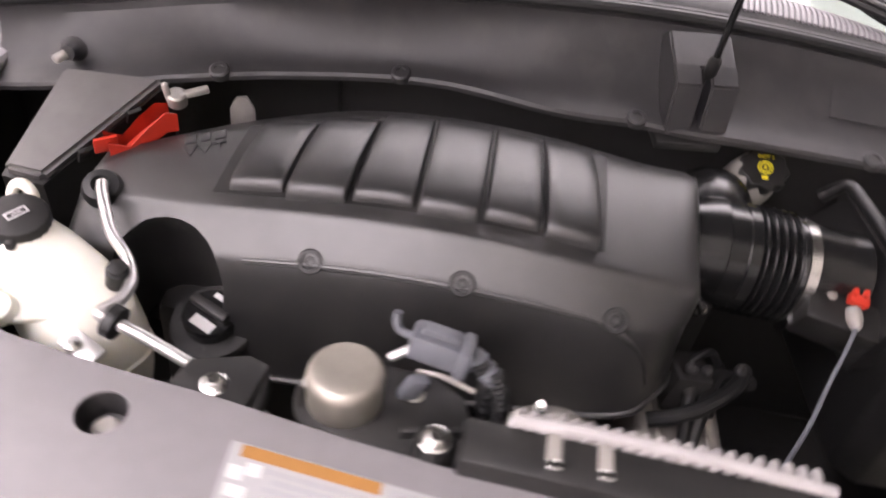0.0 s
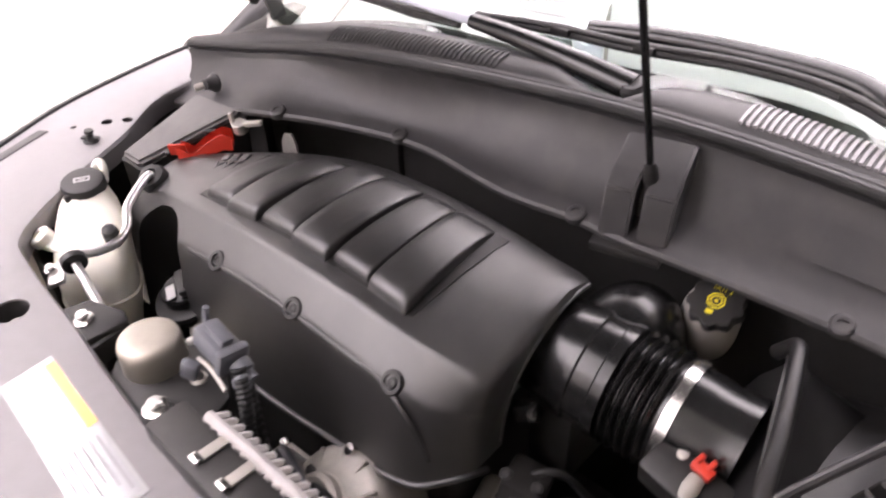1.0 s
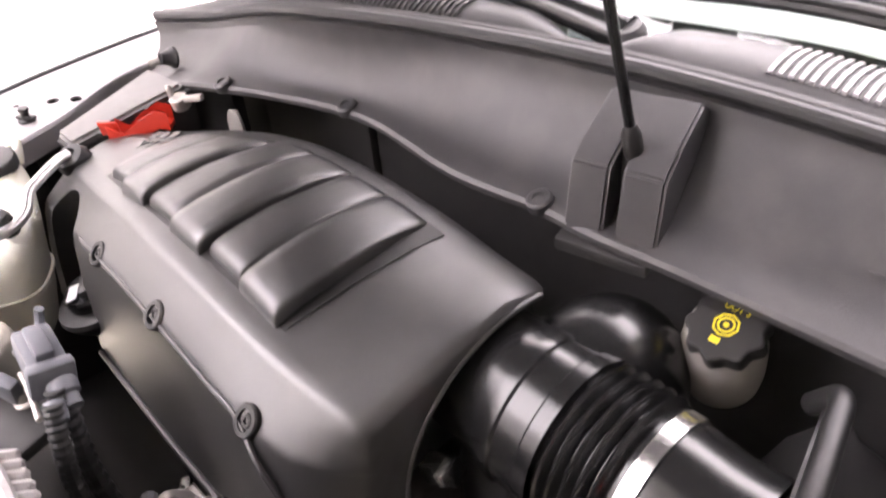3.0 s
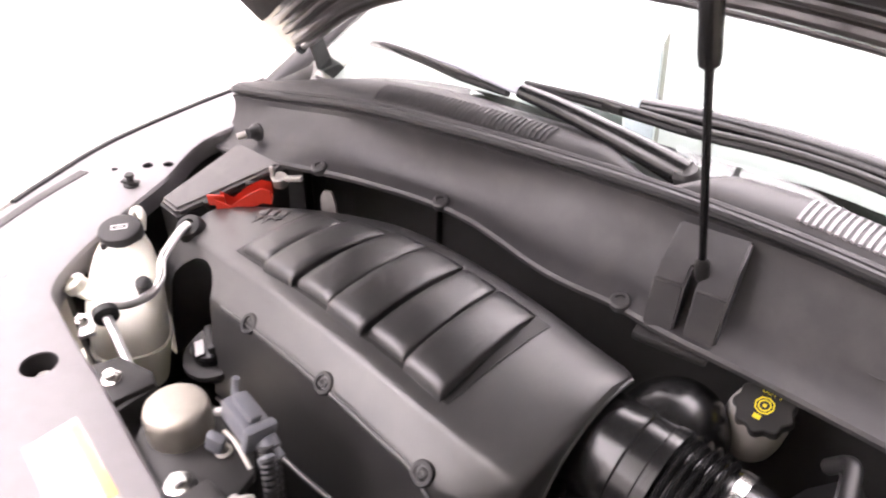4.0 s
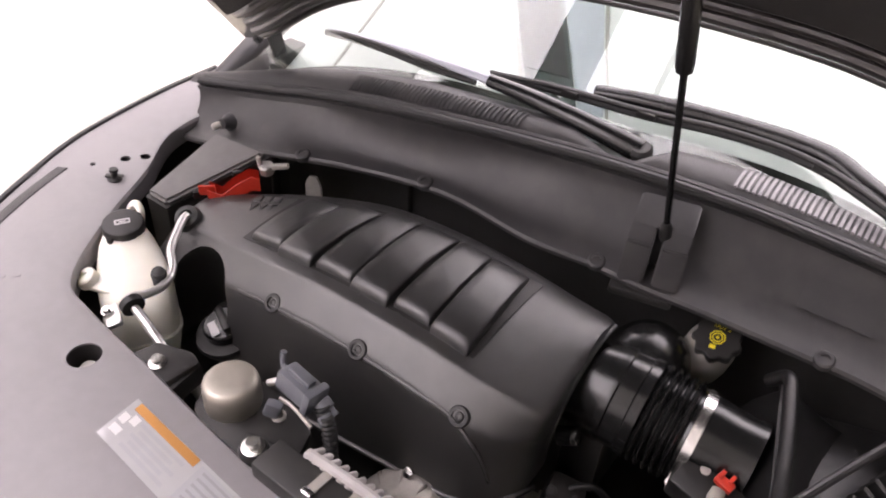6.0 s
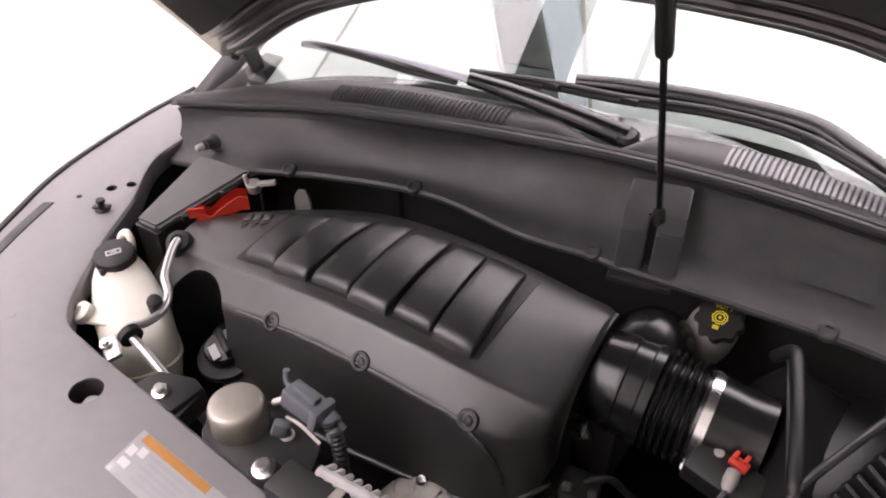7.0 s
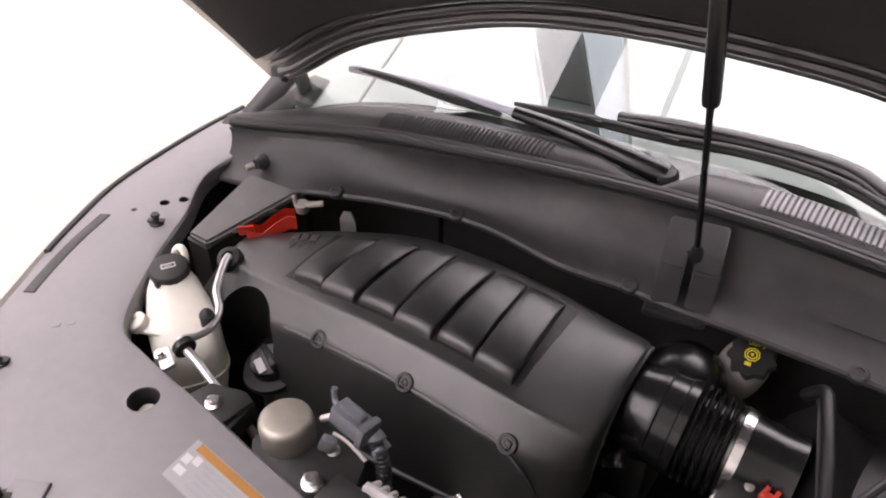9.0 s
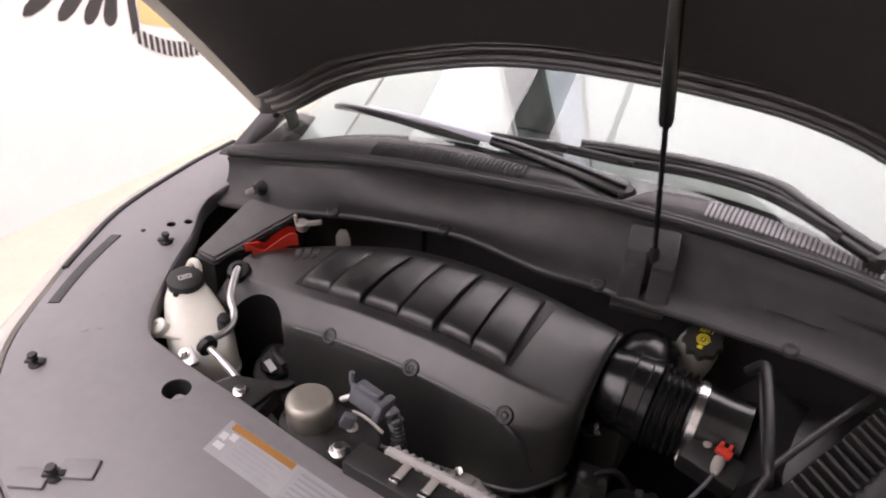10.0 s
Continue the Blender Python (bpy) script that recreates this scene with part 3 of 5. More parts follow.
part("cylinder", lathe([(0.006, 0.246), (0.0095, 0.249), (0.0105, 0.257), (0.0105, 0.505), (0.009, 0.510)], S0, sd, 20), GLOSSY, strut)
part("ball_socket", lathe([(0.006, -0.012), (0.008, -0.006), (0.008, 0.012), (0.005, 0.02)], S0, sd, 16), BLACK, strut)

# ---- hood ----
HOOD_A = radians(46)
HOOD_EDGE = [(-0.75, 0.48, 1.004), (-0.634, 0.44, 1.054), (-0.545, 0.415, 1.1), (-0.459, 0.41, 1.164), (-0.345, 0.43, 1.209), (-0.152, 0.445, 1.265),
             (-0.014, 0.45, 1.286), (0.173, 0.45, 1.296), (0.351, 0.45, 1.292), (0.484, 0.45, 1.266), (0.612, 0.45, 1.199), (0.789, 0.46, 1.043)]


def hood_pt(x, s, up=0.0):
    """A point of the hood: s metres forward from its rear edge at x, sunk by up."""
    y, z = soft_rows(HOOD_EDGE, x, 0.025)
    return V(x, y - s * math.cos(HOOD_A) - up * math.sin(HOOD_A), z + s * math.sin(HOOD_A) - up * math.cos(HOOD_A))


def hood_sheet(margin, off, n=48, m=24, length=1.02):
    rows = []
    for i in range(n + 1):
        u = -1 + 2 * i / n
        row = []
        for j in range(m + 1):
            f = j / m
            x = 0.02 + u * (0.755 + 0.02 * f - margin)
            s1 = length - 0.12 * u * u - margin
            row.append(hood_pt(x, margin + (s1 - margin) * f, off - 0.02 * math.sin(math.pi * f)))
        rows.append(row)
    return loft(rows, closed=False)


hood = thing("hood", "raised hood with dark inner panel and black insulation pad", "hood", (0.02, 0.45, 1.06))
part("outer_skin", thicken(hood_sheet(0.0, -0.015), 0.004), PAINT, hood)
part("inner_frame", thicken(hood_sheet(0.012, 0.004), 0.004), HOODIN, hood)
part("insulation_pad", thicken(hood_sheet(0.115, 0.020), 0.010), PAD, hood, "black fibrous insulation pad")
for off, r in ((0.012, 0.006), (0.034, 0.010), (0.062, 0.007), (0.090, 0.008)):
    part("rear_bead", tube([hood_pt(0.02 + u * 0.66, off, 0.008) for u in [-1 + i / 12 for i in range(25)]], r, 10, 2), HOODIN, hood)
for u in (-0.5, 0.1, 0.6):
    part("pad_clip", lathe([(0.014, 0.004), (0.014, 0.010), (0.010, 0.014), (0.001, 0.015)], hood_pt(0.02 + u * 0.5, 0.42, 0.010), (0, -0.707, -0.707), 16), BLACK, hood)
for sx in (-1, 1):
    hx = 0.02 + sx * 0.665
    hinge = part("hinge", thicken(loft([[V(hx, y - 0.016, z), V(hx, y + 0.016, z)] for y, z in ((0.475, 0.985), (0.468, 1.02), (0.455, 1.06), (0.425, 1.10), (0.37, 1.150))], closed=False), 0.008), BLACK, hood, "dark steel hinge arm")
    part("hook", tube([(hx, 0.452, 1.072), (hx + 0.006 * sx, 0.440, 1.050), (hx + 0.008 * sx, 0.430, 1.041), (hx + 0.009 * sx, 0.422, 1.050)], 0.005, 8, 4), BLACK, hinge)
    part("base", box((0.05, 0.16, 0.03), pose(hx + 0.01 * sx, 0.46, 0.985, 8), 0.006), BLACK, hinge)

# ---- upper radiator and fender trim panel ----
INNER = [(-0.645, 0.33, 0.950), (-0.648, 0.205, 0.936), (-0.578, 0.096, 0.931), (-0.514, -0.016, 0.930), (-0.424, -0.135, 0.930), (-0.345, -0.160, 0.930),
         (-0.195, -0.175, 0.930), (-0.04, -0.192, 0.930), (0.16, -0.203, 0.930), (0.45, -0.172, 0.930), (0.60, -0.05, 0.935), (0.66, 0.20, 0.945), (0.68, 0.38, 0.950)]
OUTER = [(-0.784, 0.42, 0.948), (-0.782, 0.28, 0.942), (-0.762, 0.095, 0.930), (-0.708, -0.037, 0.926), (-0.648, -0.150, 0.922), (-0.550, -0.296, 0.915),
         (-0.36, -0.430, 0.905), (0.0, -0.50, 0.900), (0.25, -0.48, 0.900), (0.55, -0.30, 0.915), (0.71, -0.04, 0.926), (0.78, 0.20, 0.940), (0.80, 0.38, 0.950)]


def densify(rows, n):
    return smooth_path(rows, n)


PI, PO = densify(INNER, 8), densify(OUTER, 8)


def panel_point(i, f):
    a, b = PI[i], PO[i]
    p = a.lerp(b, f)
    p.z = a.z + (b.z - a.z) * f ** 1.25 + 0.006 * math.sin(math.pi * f)
    return p


rows = []
for i in range(len(PI)):
    lip = PI[i]
    inward = (PI[i] - PO[i]).xy.normalized()
    row = [lip + Vector((inward.x * 0.004, inward.y * 0.004, -0.035)), lip + Vector((inward.x * 0.004, inward.y * 0.004, -0.006)), lip + Vector((0, 0, -0.001))]
    row += [panel_point(i, k / 20) for k in range(1, 21)]
    row += [PO[i] + Vector((-inward.x * 0.004, -inward.y * 0.004, -0.006)), PO[i] + Vector((-inward.x * 0.004, -inward.y * 0.004, -0.02))]
    rows.append(row)
trim = thing("front_trim_panel", "satin grey-black plastic trim panel over the radiator and fenders", "trim panel", (-0.4, -0.2, 0.88))
sheet = part("panel", thicken(loft(rows, closed=False), 0.003), PANEL, trim)


bm = bmesh.new()
bm.from_mesh(sheet.data)
SURFACE = BVHTree.FromBMesh(bm)
bm.free()


def panel_z(x, y):
    """Height of the trim panel over a point of the plan."""
    hit = SURFACE.ray_cast(Vector((x, y, 2)), Vector((0, 0, -1)))[0]
    return hit.z if hit else 0.85


def normal_at(x, y):
    e = 0.008
    return Vector((panel_z(x - e, y) - panel_z(x + e, y), panel_z(x, y - e) - panel_z(x, y + e), 2 * e)).normalized()


HOLES = [(-0.272, -0.212, 0.021), (-0.612, 0.122, 0.0085), (-0.628, 0.094, 0.009), (-0.652, 0.048, 0.005)]
cutters = []
for x, y, r in HOLES:
    cutters.append(lathe([(0.0005, -0.05), (r, -0.05), (r, 0.05), (0.0005, 0.05)], (x, y, panel_z(x, y)), normal_at(x, y), 28))
cut(sheet, cutters)
# near-black cups paint the darkness inside the small holes
for x, y, r in HOLES[1:]:
    part("hole_cup", lathe([(r + 0.001, -0.003), (r, -0.006), (r * 0.9, -0.016), (0.0005, -0.018)], (x, y, panel_z(x, y)), normal_at(x, y), 20, caps=False), DARK, trim)
for x, y, r in HOLES[:1]:
    n = normal_at(x, y)
    part("hole_cup", lathe([(r + 0.001, -0.003), (r, -0.006), (r * 0.9, -0.03), (r * 0.6, -0.034), (0.0005, -0.034)], (x, y, panel_z(x, y)), n, 28, caps=False), WALLP, trim)
    part("grommet", lathe([(0.011, -0.032), (0.011, -0.022), (0.008, -0.018), (0.001, -0.018)], (x, y, panel_z(x, y)), n, 20), GREYP, trim)
# long raised pads beside the fender edge
for pts in (((-0.682, 0.010), (-0.600, -0.180)),):
    (xa_, ya_), (xb_, yb_) = pts
    bm = bmesh.new()
    rings = []
    for k in range(13):
        f = k / 12
        x, y = xa_ + (xb_ - xa_) * f - 0.006 * math.sin(math.pi * f), ya_ + (yb_ - ya_) * f
        d = Vector((xb_ - xa_, yb_ - ya_)).normalized()
        nx, ny = -d.y, d.x
        ring = []
        for w, h in ((-0.011, -0.004), (-0.0105, 0.001), (-0.009, 0.002), (0.009, 0.002), (0.0105, 0.001), (0.011, -0.004)):
            px, py = x + nx * w, y + ny * w
            ring.append(V(px, py, panel_z(px, py) + h))
        rings.append(ring)
    part("bumper_strip", loft(rings), WALLP, trim, "dark rubber pad strip")


def pin(x, y, r=0.011):
    n = normal_at(x, y)
    c = Vector((x, y, panel_z(x, y)))
    bm = lathe([(r * 1.1, -0.002), (r * 1.1, 0.002), (r * 0.9, 0.004), (r * 0.55, 0.004), (r * 0.5, 0.014), (r * 0.7, 0.016), (r * 0.6, 0.020), (0.001, 0.020)], c, n, 16)
    box((r * 2.6, r * 0.9, 0.004), Matrix.Translation(c + n * 0.006) @ Euler((0, 0, 0.6)).to_matrix().to_4x4(), 0.001, bm)
    return bm


for x, y in ((-0.588, 0.046), (-0.492, -0.284), (-0.290, -0.396)):
    part("trim_clip", pin(x, y), BLACK, trim, "black plastic push clip")
for x, y in ((-0.49, -0.20), (-0.475, -0.185)):
    part("moulded_mark", box((0.012, 0.006, 0.001), Matrix.Translation((x, y, panel_z(x, y) + 0.0003)) @ Euler((0.1, -0.1, 0.8)).to_matrix().to_4x4(), 0), PANEL, trim)

for x, y, rot, sx, sy in ((-0.270, -0.375, 35, 0.050, 0.030), (-0.315, -0.415, 35, 0.050, 0.030)):
    part("raised_pad", box((sx, sy, 0.010), Matrix.Translation((x, y, panel_z(x, y))) @ normal_at(x, y).to_track_quat("Z", "Y").to_matrix().to_4x4() @ pose(0, 0, 0, 0, 0, rot), 0.003), PANEL, trim)

# emissions label on the panel
lab = thing("under_hood_label", "glossy service label, pale with painted glare, with an orange stripe on the panel", "label", (-0.06, -0.26, 0.93))


def label_sheet(u0, u1, v0, v1, lift):
    """A thin piece of the label that follows the panel: u along it, v across."""
    o, du, dv = Vector((-0.162, -0.213)), Vector((1, -0.075)).normalized(), Vector((0.08, -1)).normalized()
    rws = []
    for i in range(9):
        rw = []
        for j in range(5):
            p = o + du * (u0 + (u1 - u0) * i / 8) + dv * (v0 + (v1 - v0) * j / 4)
            n = normal_at(p.x, p.y)
            rw.append(Vector((p.x, p.y, panel_z(p.x, p.y))) + n * lift)
        rws.append(rw)
    return loft(rws, closed=False)


part("sheet", label_sheet(0, 0.235, 0, 0.058, 0.0012), FILM, lab)
part("stripe", label_sheet(0.010, 0.125, 0.001, 0.012, 0.0018), ORANGE, lab, "orange warning stripe")
for k in range(5):
    part("text_line", label_sheet(0.034 + 0.006 * (k % 2), 0.115 - 0.012 * (k % 2), 0.016 + 0.0075 * k, 0.0205 + 0.0075 * k, 0.0018), SILVERINK, lab)
part("text_block", label_sheet(0.132, 0.230, 0.004, 0.056, 0.0018), SILVERINK, lab)
for k in range(6):
    part("text_line", label_sheet(0.140, 0.222 - 0.012 * (k % 3), 0.008 + 0.008 * k, 0.0112 + 0.008 * k, 0.0024), INK, lab)
part("logo_block", label_sheet(0.004, 0.016, 0.020, 0.032, 0.0018), PAPER, lab)
part("logo_block", label_sheet(0.006, 0.022, 0.036, 0.046, 0.0018), PAPER, lab)
part("logo_block", label_sheet(0.018, 0.030, 0.015, 0.026, 0.0018), PAPER, lab)

# ---- fenders ----
def fender(side):
    idx = range(0, 44) if side < 0 else range(70, len(PI)) if side > 0 else range(43, 71)
    rws = []
    for i in idx:
        o = PO[i]
        out = (PO[i] - PI[i]).xy.normalized()
        ov = Vector((out.x, out.y, 0))
        rws.append([o + ov * 0.006 + Vector((0, 0, -0.035)), o + ov * 0.007 + Vector((0, 0, -0.006)), o + ov * 0.012 + Vector((0, 0, -0.001)), o + ov * 0.03 + Vector((0, 0, -0.006)),
                    o + ov * 0.06 + Vector((0, 0, -0.03)), o + ov * 0.085 + Vector((0, 0, -0.09)), o + ov * 0.10 + Vector((0, 0, -0.20)), o + ov * 0.10 + Vector((0, 0, -0.42))])
    return thicken(loft(rws, closed=False), 0.0015)


for side in (-1, 1):
    tagged(part("fender", fender(side), PAINT), "pale metallic painted front fender edge", "fender", "fenders")
tagged(part("front_fascia", fender(0), PAINT), "pale metallic painted nose below the trim panel", "front fascia")
part("edge_gasket", tube([PO[i] + Vector((0, 0, 0.001)) for i in range(0, 30)], 0.0055, 8, 1), RUBBER, trim, "black rubber edge strip")

# ---- cowl ----
def base_y(x):
    return soft_rows(SEAL, x, 0.04)[0] + 0.10


def base_z(x):
    return 1.090 - 0.40 * max(0, abs(x - 0.04) - 0.2) ** 1.7


STEPS = (0, 0.1, 0.25, 0.42, 0.6, 0.74, 0.82, 0.92, 1.0)
RISE = (-0.004, 0.006, 0.016, 0.020, 0.021, 0.019, 0.016, 0.012, 0.006)


def cowl_section(x, most=1.0):
    sy, sz = soft_rows(SEAL, x, 0.02)
    by, bz = base_y(x), base_z(x)
    p = [V(x, sy + 0.012 + (by - sy - 0.012) * f * most, sz + (bz - sz) * f * most + h * min(1, most * 1.5)) for f, h in zip(STEPS, RISE)]
    return p + [p[-1] + V(0, 0.001, -0.012)]


def left_reach(x):
    return lerp_rows([(-0.02, 1.0), (0.02, 0.80), (0.125, 0.10)], x)[0]


def right_reach(x):
    return lerp_rows([(0.130, 0.10), (0.160, 0.55), (0.185, 1.0)], x)[0]


cowl = thing("cowl_panel", "dark grey plastic cowl panel with slotted air intakes", "cowl panel", (0, 0.45, 1.0))
part("left_panel", thicken(loft([cowl_section(x, left_reach(x)) for x in [-0.70 + 0.825 * i / 60 for i in range(61)]], closed=False), 0.003), COWL, cowl)
part("right_panel", thicken(loft([cowl_section(x, right_reach(x)) for x in [0.130 + 0.59 * i / 45 for i in range(46)]], closed=False), 0.003), COWL, cowl)
part("wiper_well", thicken(loft([[V(x, soft_rows(SEAL, x, 0.02)[0] + 0.012, 1.070), V(x, base_y(x) + 0.01, 1.068)] for x in (-0.05, 0.05, 0.10, 0.15, 0.22)], closed=False), 0.003), BLACK, cowl)


def cowl_at(x, f):
    s = cowl_section(x)
    fs = STEPS
    for i in range(8):
        if f <= fs[i + 1]:
            k = (f - fs[i]) / (fs[i + 1] - fs[i])
            return s[i].lerp(s[i + 1], k)
    return s[-1]


def grille(x0, x1, n, f0, f1, label):
    for i in range(n):
        x = x0 + (x1 - x0) * (i + 0.5) / n
        w = (x1 - x0) / n * 0.27
        rws = []
        for k in range(4):
            f = f0 + (f1 - f0) * k / 3
            c = cowl_at(x, f)
            rws.append([c + Vector((-w, 0, -0.002)), c + Vector((-w, 0, 0.003)), c + Vector((w, 0, 0.003)), c + Vector((w, 0, -0.002))])
        part("slat", loft(rws), COWL if label == "dark" else PANEL, cowl)


def slot_bed(x0, x1, f0, f1):
    rws = []
    for i in range(21):
        x = x0 + (x1 - x0) * i / 20
        rws.append([cowl_at(x, f0) + Vector((0, 0, 0.0012)), cowl_at(x, (f0 + f1) / 2) + Vector((0, 0, 0.0012)), cowl_at(x, f1) + Vector((0, 0, 0.0012))])
    return loft(rws, closed=False)


part("slot_bed", slot_bed(0.270, 0.62, 0.22, 0.72), BLACK, cowl)
part("slot_bed", slot_bed(-0.34, -0.03, 0.16, 0.50), BLACK, cowl)
grille(0.270, 0.62, 44, 0.22, 0.72, "light")
grille(-0.34, -0.03, 40, 0.16, 0.50, "dark")

# ---- windscreen and cabin behind it ----
WS = radians(31)


def ws_point(x, s):
    y = base_y(x) + 0.10 * (s / 0.8) * 0.0
    return V(x * (1 - 0.10 * s), y + s * math.cos(WS), base_z(x) - 0.004 + s * math.sin(WS) - 0.02 * s * abs(x))


ws = tagged(new("windscreen"), "sloping windscreen glass reflecting the bright ceiling", "windscreen")
ws.location = (0, 0.55, 1.05)
pane = part("pane", thicken(loft([[ws_point(-0.70 + 1.42 * i / 40, -0.05 + 0.95 * j / 16) for j in range(17)] for i in range(41)], closed=False), 0.004), GLASS, ws)
frit = part("black_border", thicken(loft([[ws_point(-0.70 + 1.42 * i / 40, s) + Vector((0, 0.004, -0.007)) for s in (0.0, 0.03)] for i in range(41)], closed=False), 0.001), BLACK, ws)

part("pillar", tube([ws_point(-0.71, 0.9 * j / 8) + Vector((-0.045, 0.01, -0.02)) for j in range(9)], 0.028, 12, 2), COWL, ws, "dark roof pillar trim")
part("pillar", tube([ws_point(0.73, 0.9 * j / 8) + Vector((0.045, 0.01, -0.02)) for j in range(9)], 0.028, 12, 2), COWL, ws, "dark roof pillar trim")
# made-up sheet: reflections of the ceiling painted as flat colour behind the glass
reflection_sheet = thing("sunshade", "added sheet behind the windscreen, painted with the glass's white, dark and silver reflections", "sunshade", (0, 0.6, 1.1))


def reflection_piece(name, xa0, xb0, xa1, xb1, s0, s1, material, lift=0.0, n=10):
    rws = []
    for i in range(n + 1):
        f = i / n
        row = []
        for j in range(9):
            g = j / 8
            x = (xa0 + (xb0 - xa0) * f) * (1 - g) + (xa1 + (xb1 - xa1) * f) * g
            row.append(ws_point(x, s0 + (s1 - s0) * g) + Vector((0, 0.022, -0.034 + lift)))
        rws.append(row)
    part(name, thicken(loft(rws, closed=False), 0.002), material, reflection_sheet)


# white base, dark and silver strips where reflections show on the glass
reflection_piece("sheet", -0.68, 0.70, -0.66, 0.68, -0.04, 0.80, GLARE, n=40)
reflection_piece("reflected_dark_band", -0.028, 0.050, -0.441, -0.327, -0.04, 0.55, TEAL, 0.004)
reflection_piece("reflected_black_band", -0.130, -0.050, -0.441, -0.345, 0.105, 0.55, BLACK, 0.007)
reflection_piece("silver_band", 0.052, 0.081, -0.325, -0.214, -0.04, 0.55, SILVER, 0.004)
reflection_piece("seam", 0.083, 0.088, -0.212, -0.202, -0.04, 0.55, GREYP, 0.004)
reflection_piece("seam", -0.037, -0.031, -0.457, -0.447, -0.04, 0.55, GREYP, 0.004)
reflection_piece("seam", -0.50, -0.494, -0.56, -0.553, -0.04, 0.55, GREYP, 0.004)
part("dash", box((1.30, 0.5, 0.08), pose(0.02, 0.98, 0.96), 0.03), BLACK, reflection_sheet)

# ---- wipers ----
def wiper(pts, blade, label, silver=()):
    w = thing("windscreen_wiper", label, "wiper", pts[0], "windscreen wipers")
    P = [Vector(p) for p in pts]
    arm = part("arm", tube(P, lambda t: 0.0185 - 0.0075 * t, 14, 6, squash=0.75), GLOSSY, w)
    part("pivot_cap", lathe([(0.018, -0.02), (0.018, 0.004), (0.014, 0.010), (0.001, 0.011)], P[0], (0, -0.3, 1), 20), BLACK, w)
    if silver:
        part("arm_rod", tube(silver, lambda t: 0.009 - 0.005 * t, 10, 6, squash=0.6), SILVER, w, "bare grey arm rod")
    B = [Vector(p) for p in blade]
    part("blade", tube(B, 0.006, 8, 4), RUBBER, w)
    part("blade_frame", tube([b + Vector((0, -0.003, 0.009)) for b in B[:-1]] + [B[-1] + Vector((0, 0, 0.003))], 0.0045, 8, 4), BLACK, w)
    for k in (0.25, 0.5, 0.75):
        q = B[0].lerp(B[-1], k)
        part("blade_claw", box((0.030, 0.012, 0.012), Matrix.Translation(min(B, key=lambda b: (b - q).length) + Vector((0.01, -0.002, 0.004))), 0.003), BLACK, w)
    return w


wiper([(0.137, 0.432, 1.103), (0.08, 0.428, 1.113), (0.02, 0.426, 1.121), (-0.06, 0.428, 1.127), (-0.124, 0.433, 1.127)],
      [(-0.16, 0.447, 1.108), (-0.219, 0.450, 1.104), (-0.281, 0.458, 1.098), (-0.375, 0.478, 1.088), (-0.489, 0.506, 1.070), (-0.562, 0.526, 1.054)],
      "black wiper with a bare grey arm rod resting on the glass",
      [(-0.120, 0.433, 1.128), (-0.20, 0.446, 1.122), (-0.30, 0.466, 1.112), (-0.42, 0.492, 1.094), (-0.555, 0.524, 1.064)])
wiper([(0.53, 0.475, 1.095), (0.47, 0.495, 1.108), (0.42, 0.512, 1.122), (0.35, 0.538, 1.136), (0.23, 0.538, 1.138), (0.10, 0.520, 1.136), (0.02, 0.508, 1.130)],
      [(0.47, 0.480, 1.106), (0.35, 0.520, 1.122), (0.23, 0.524, 1.124), (0.10, 0.502, 1.120), (-0.02, 0.488, 1.120), (-0.145, 0.466, 1.120)], "thick black wiper lying along the windscreen's foot")

# ---- fuse box ----
fuse = thing("fuse_box", "dark plastic fuse box with a sloping grey lid", "fuse box", (-0.50, 0.14, 0.80))
LID = [V(-0.532, 0.064, 0.927), V(-0.490, 0.069, 0.920), V(-0.405, 0.212, 0.984), V(-0.535, 0.216, 0.972)]
ln = (LID[1] - LID[0]).cross(LID[3] - LID[0]).normalized()
bm = loft([[p - ln * 0.018 for p in LID], [p for p in LID]])
bmesh.ops.bevel(bm, geom=bm.edges[:], offset=0.005, segments=3, affect="EDGES")
part("lid", bm, LIDM, fuse, "worn grey plastic lid")
cen = sum(LID, Vector()) / 4
bm = loft([[V(p.x, p.y, 0.78) for p in LID], [cen + (p - cen) * 1.05 - ln * 0.022 for p in LID], [cen + (p - cen) * 1.05 - ln * 0.014 for p in LID]])
part("base", bm, BLACK, fuse)
for f in (0.3, 0.7):
    p = LID[1].lerp(LID[2], f) - ln * 0.016
    part("latch", box((0.018, 0.006, 0.022), Matrix.Translation(p + Vector((0.004, -0.002, 0))) @ Euler((0.5, 0, 0.95)).to_matrix().to_4x4(), 0.002), BLACK, fuse)
duct2 = tagged(part("rubber_grommet", lathe([(0.020, -0.03), (0.022, -0.005), (0.018, 0.004), (0.010, 0.006), (0.008, 0.0)], (-0.408, 0.050, 0.938), (0.2, -0.5, 1), 24), RUBBER),
               "black rubber grommet round the pipe end", "grommet")

# red battery cable cover
redc = thing("terminal_cover", "bright red plastic battery terminal cover", "terminal cover", (-0.42, 0.145, 0.92))
rp = [V(-0.440, 0.118, 0.929), V(-0.424, 0.132, 0.925), V(-0.410, 0.150, 0.938), V(-0.397, 0.169, 0.947), V(-0.388, 0.180, 0.944)]
rings = []
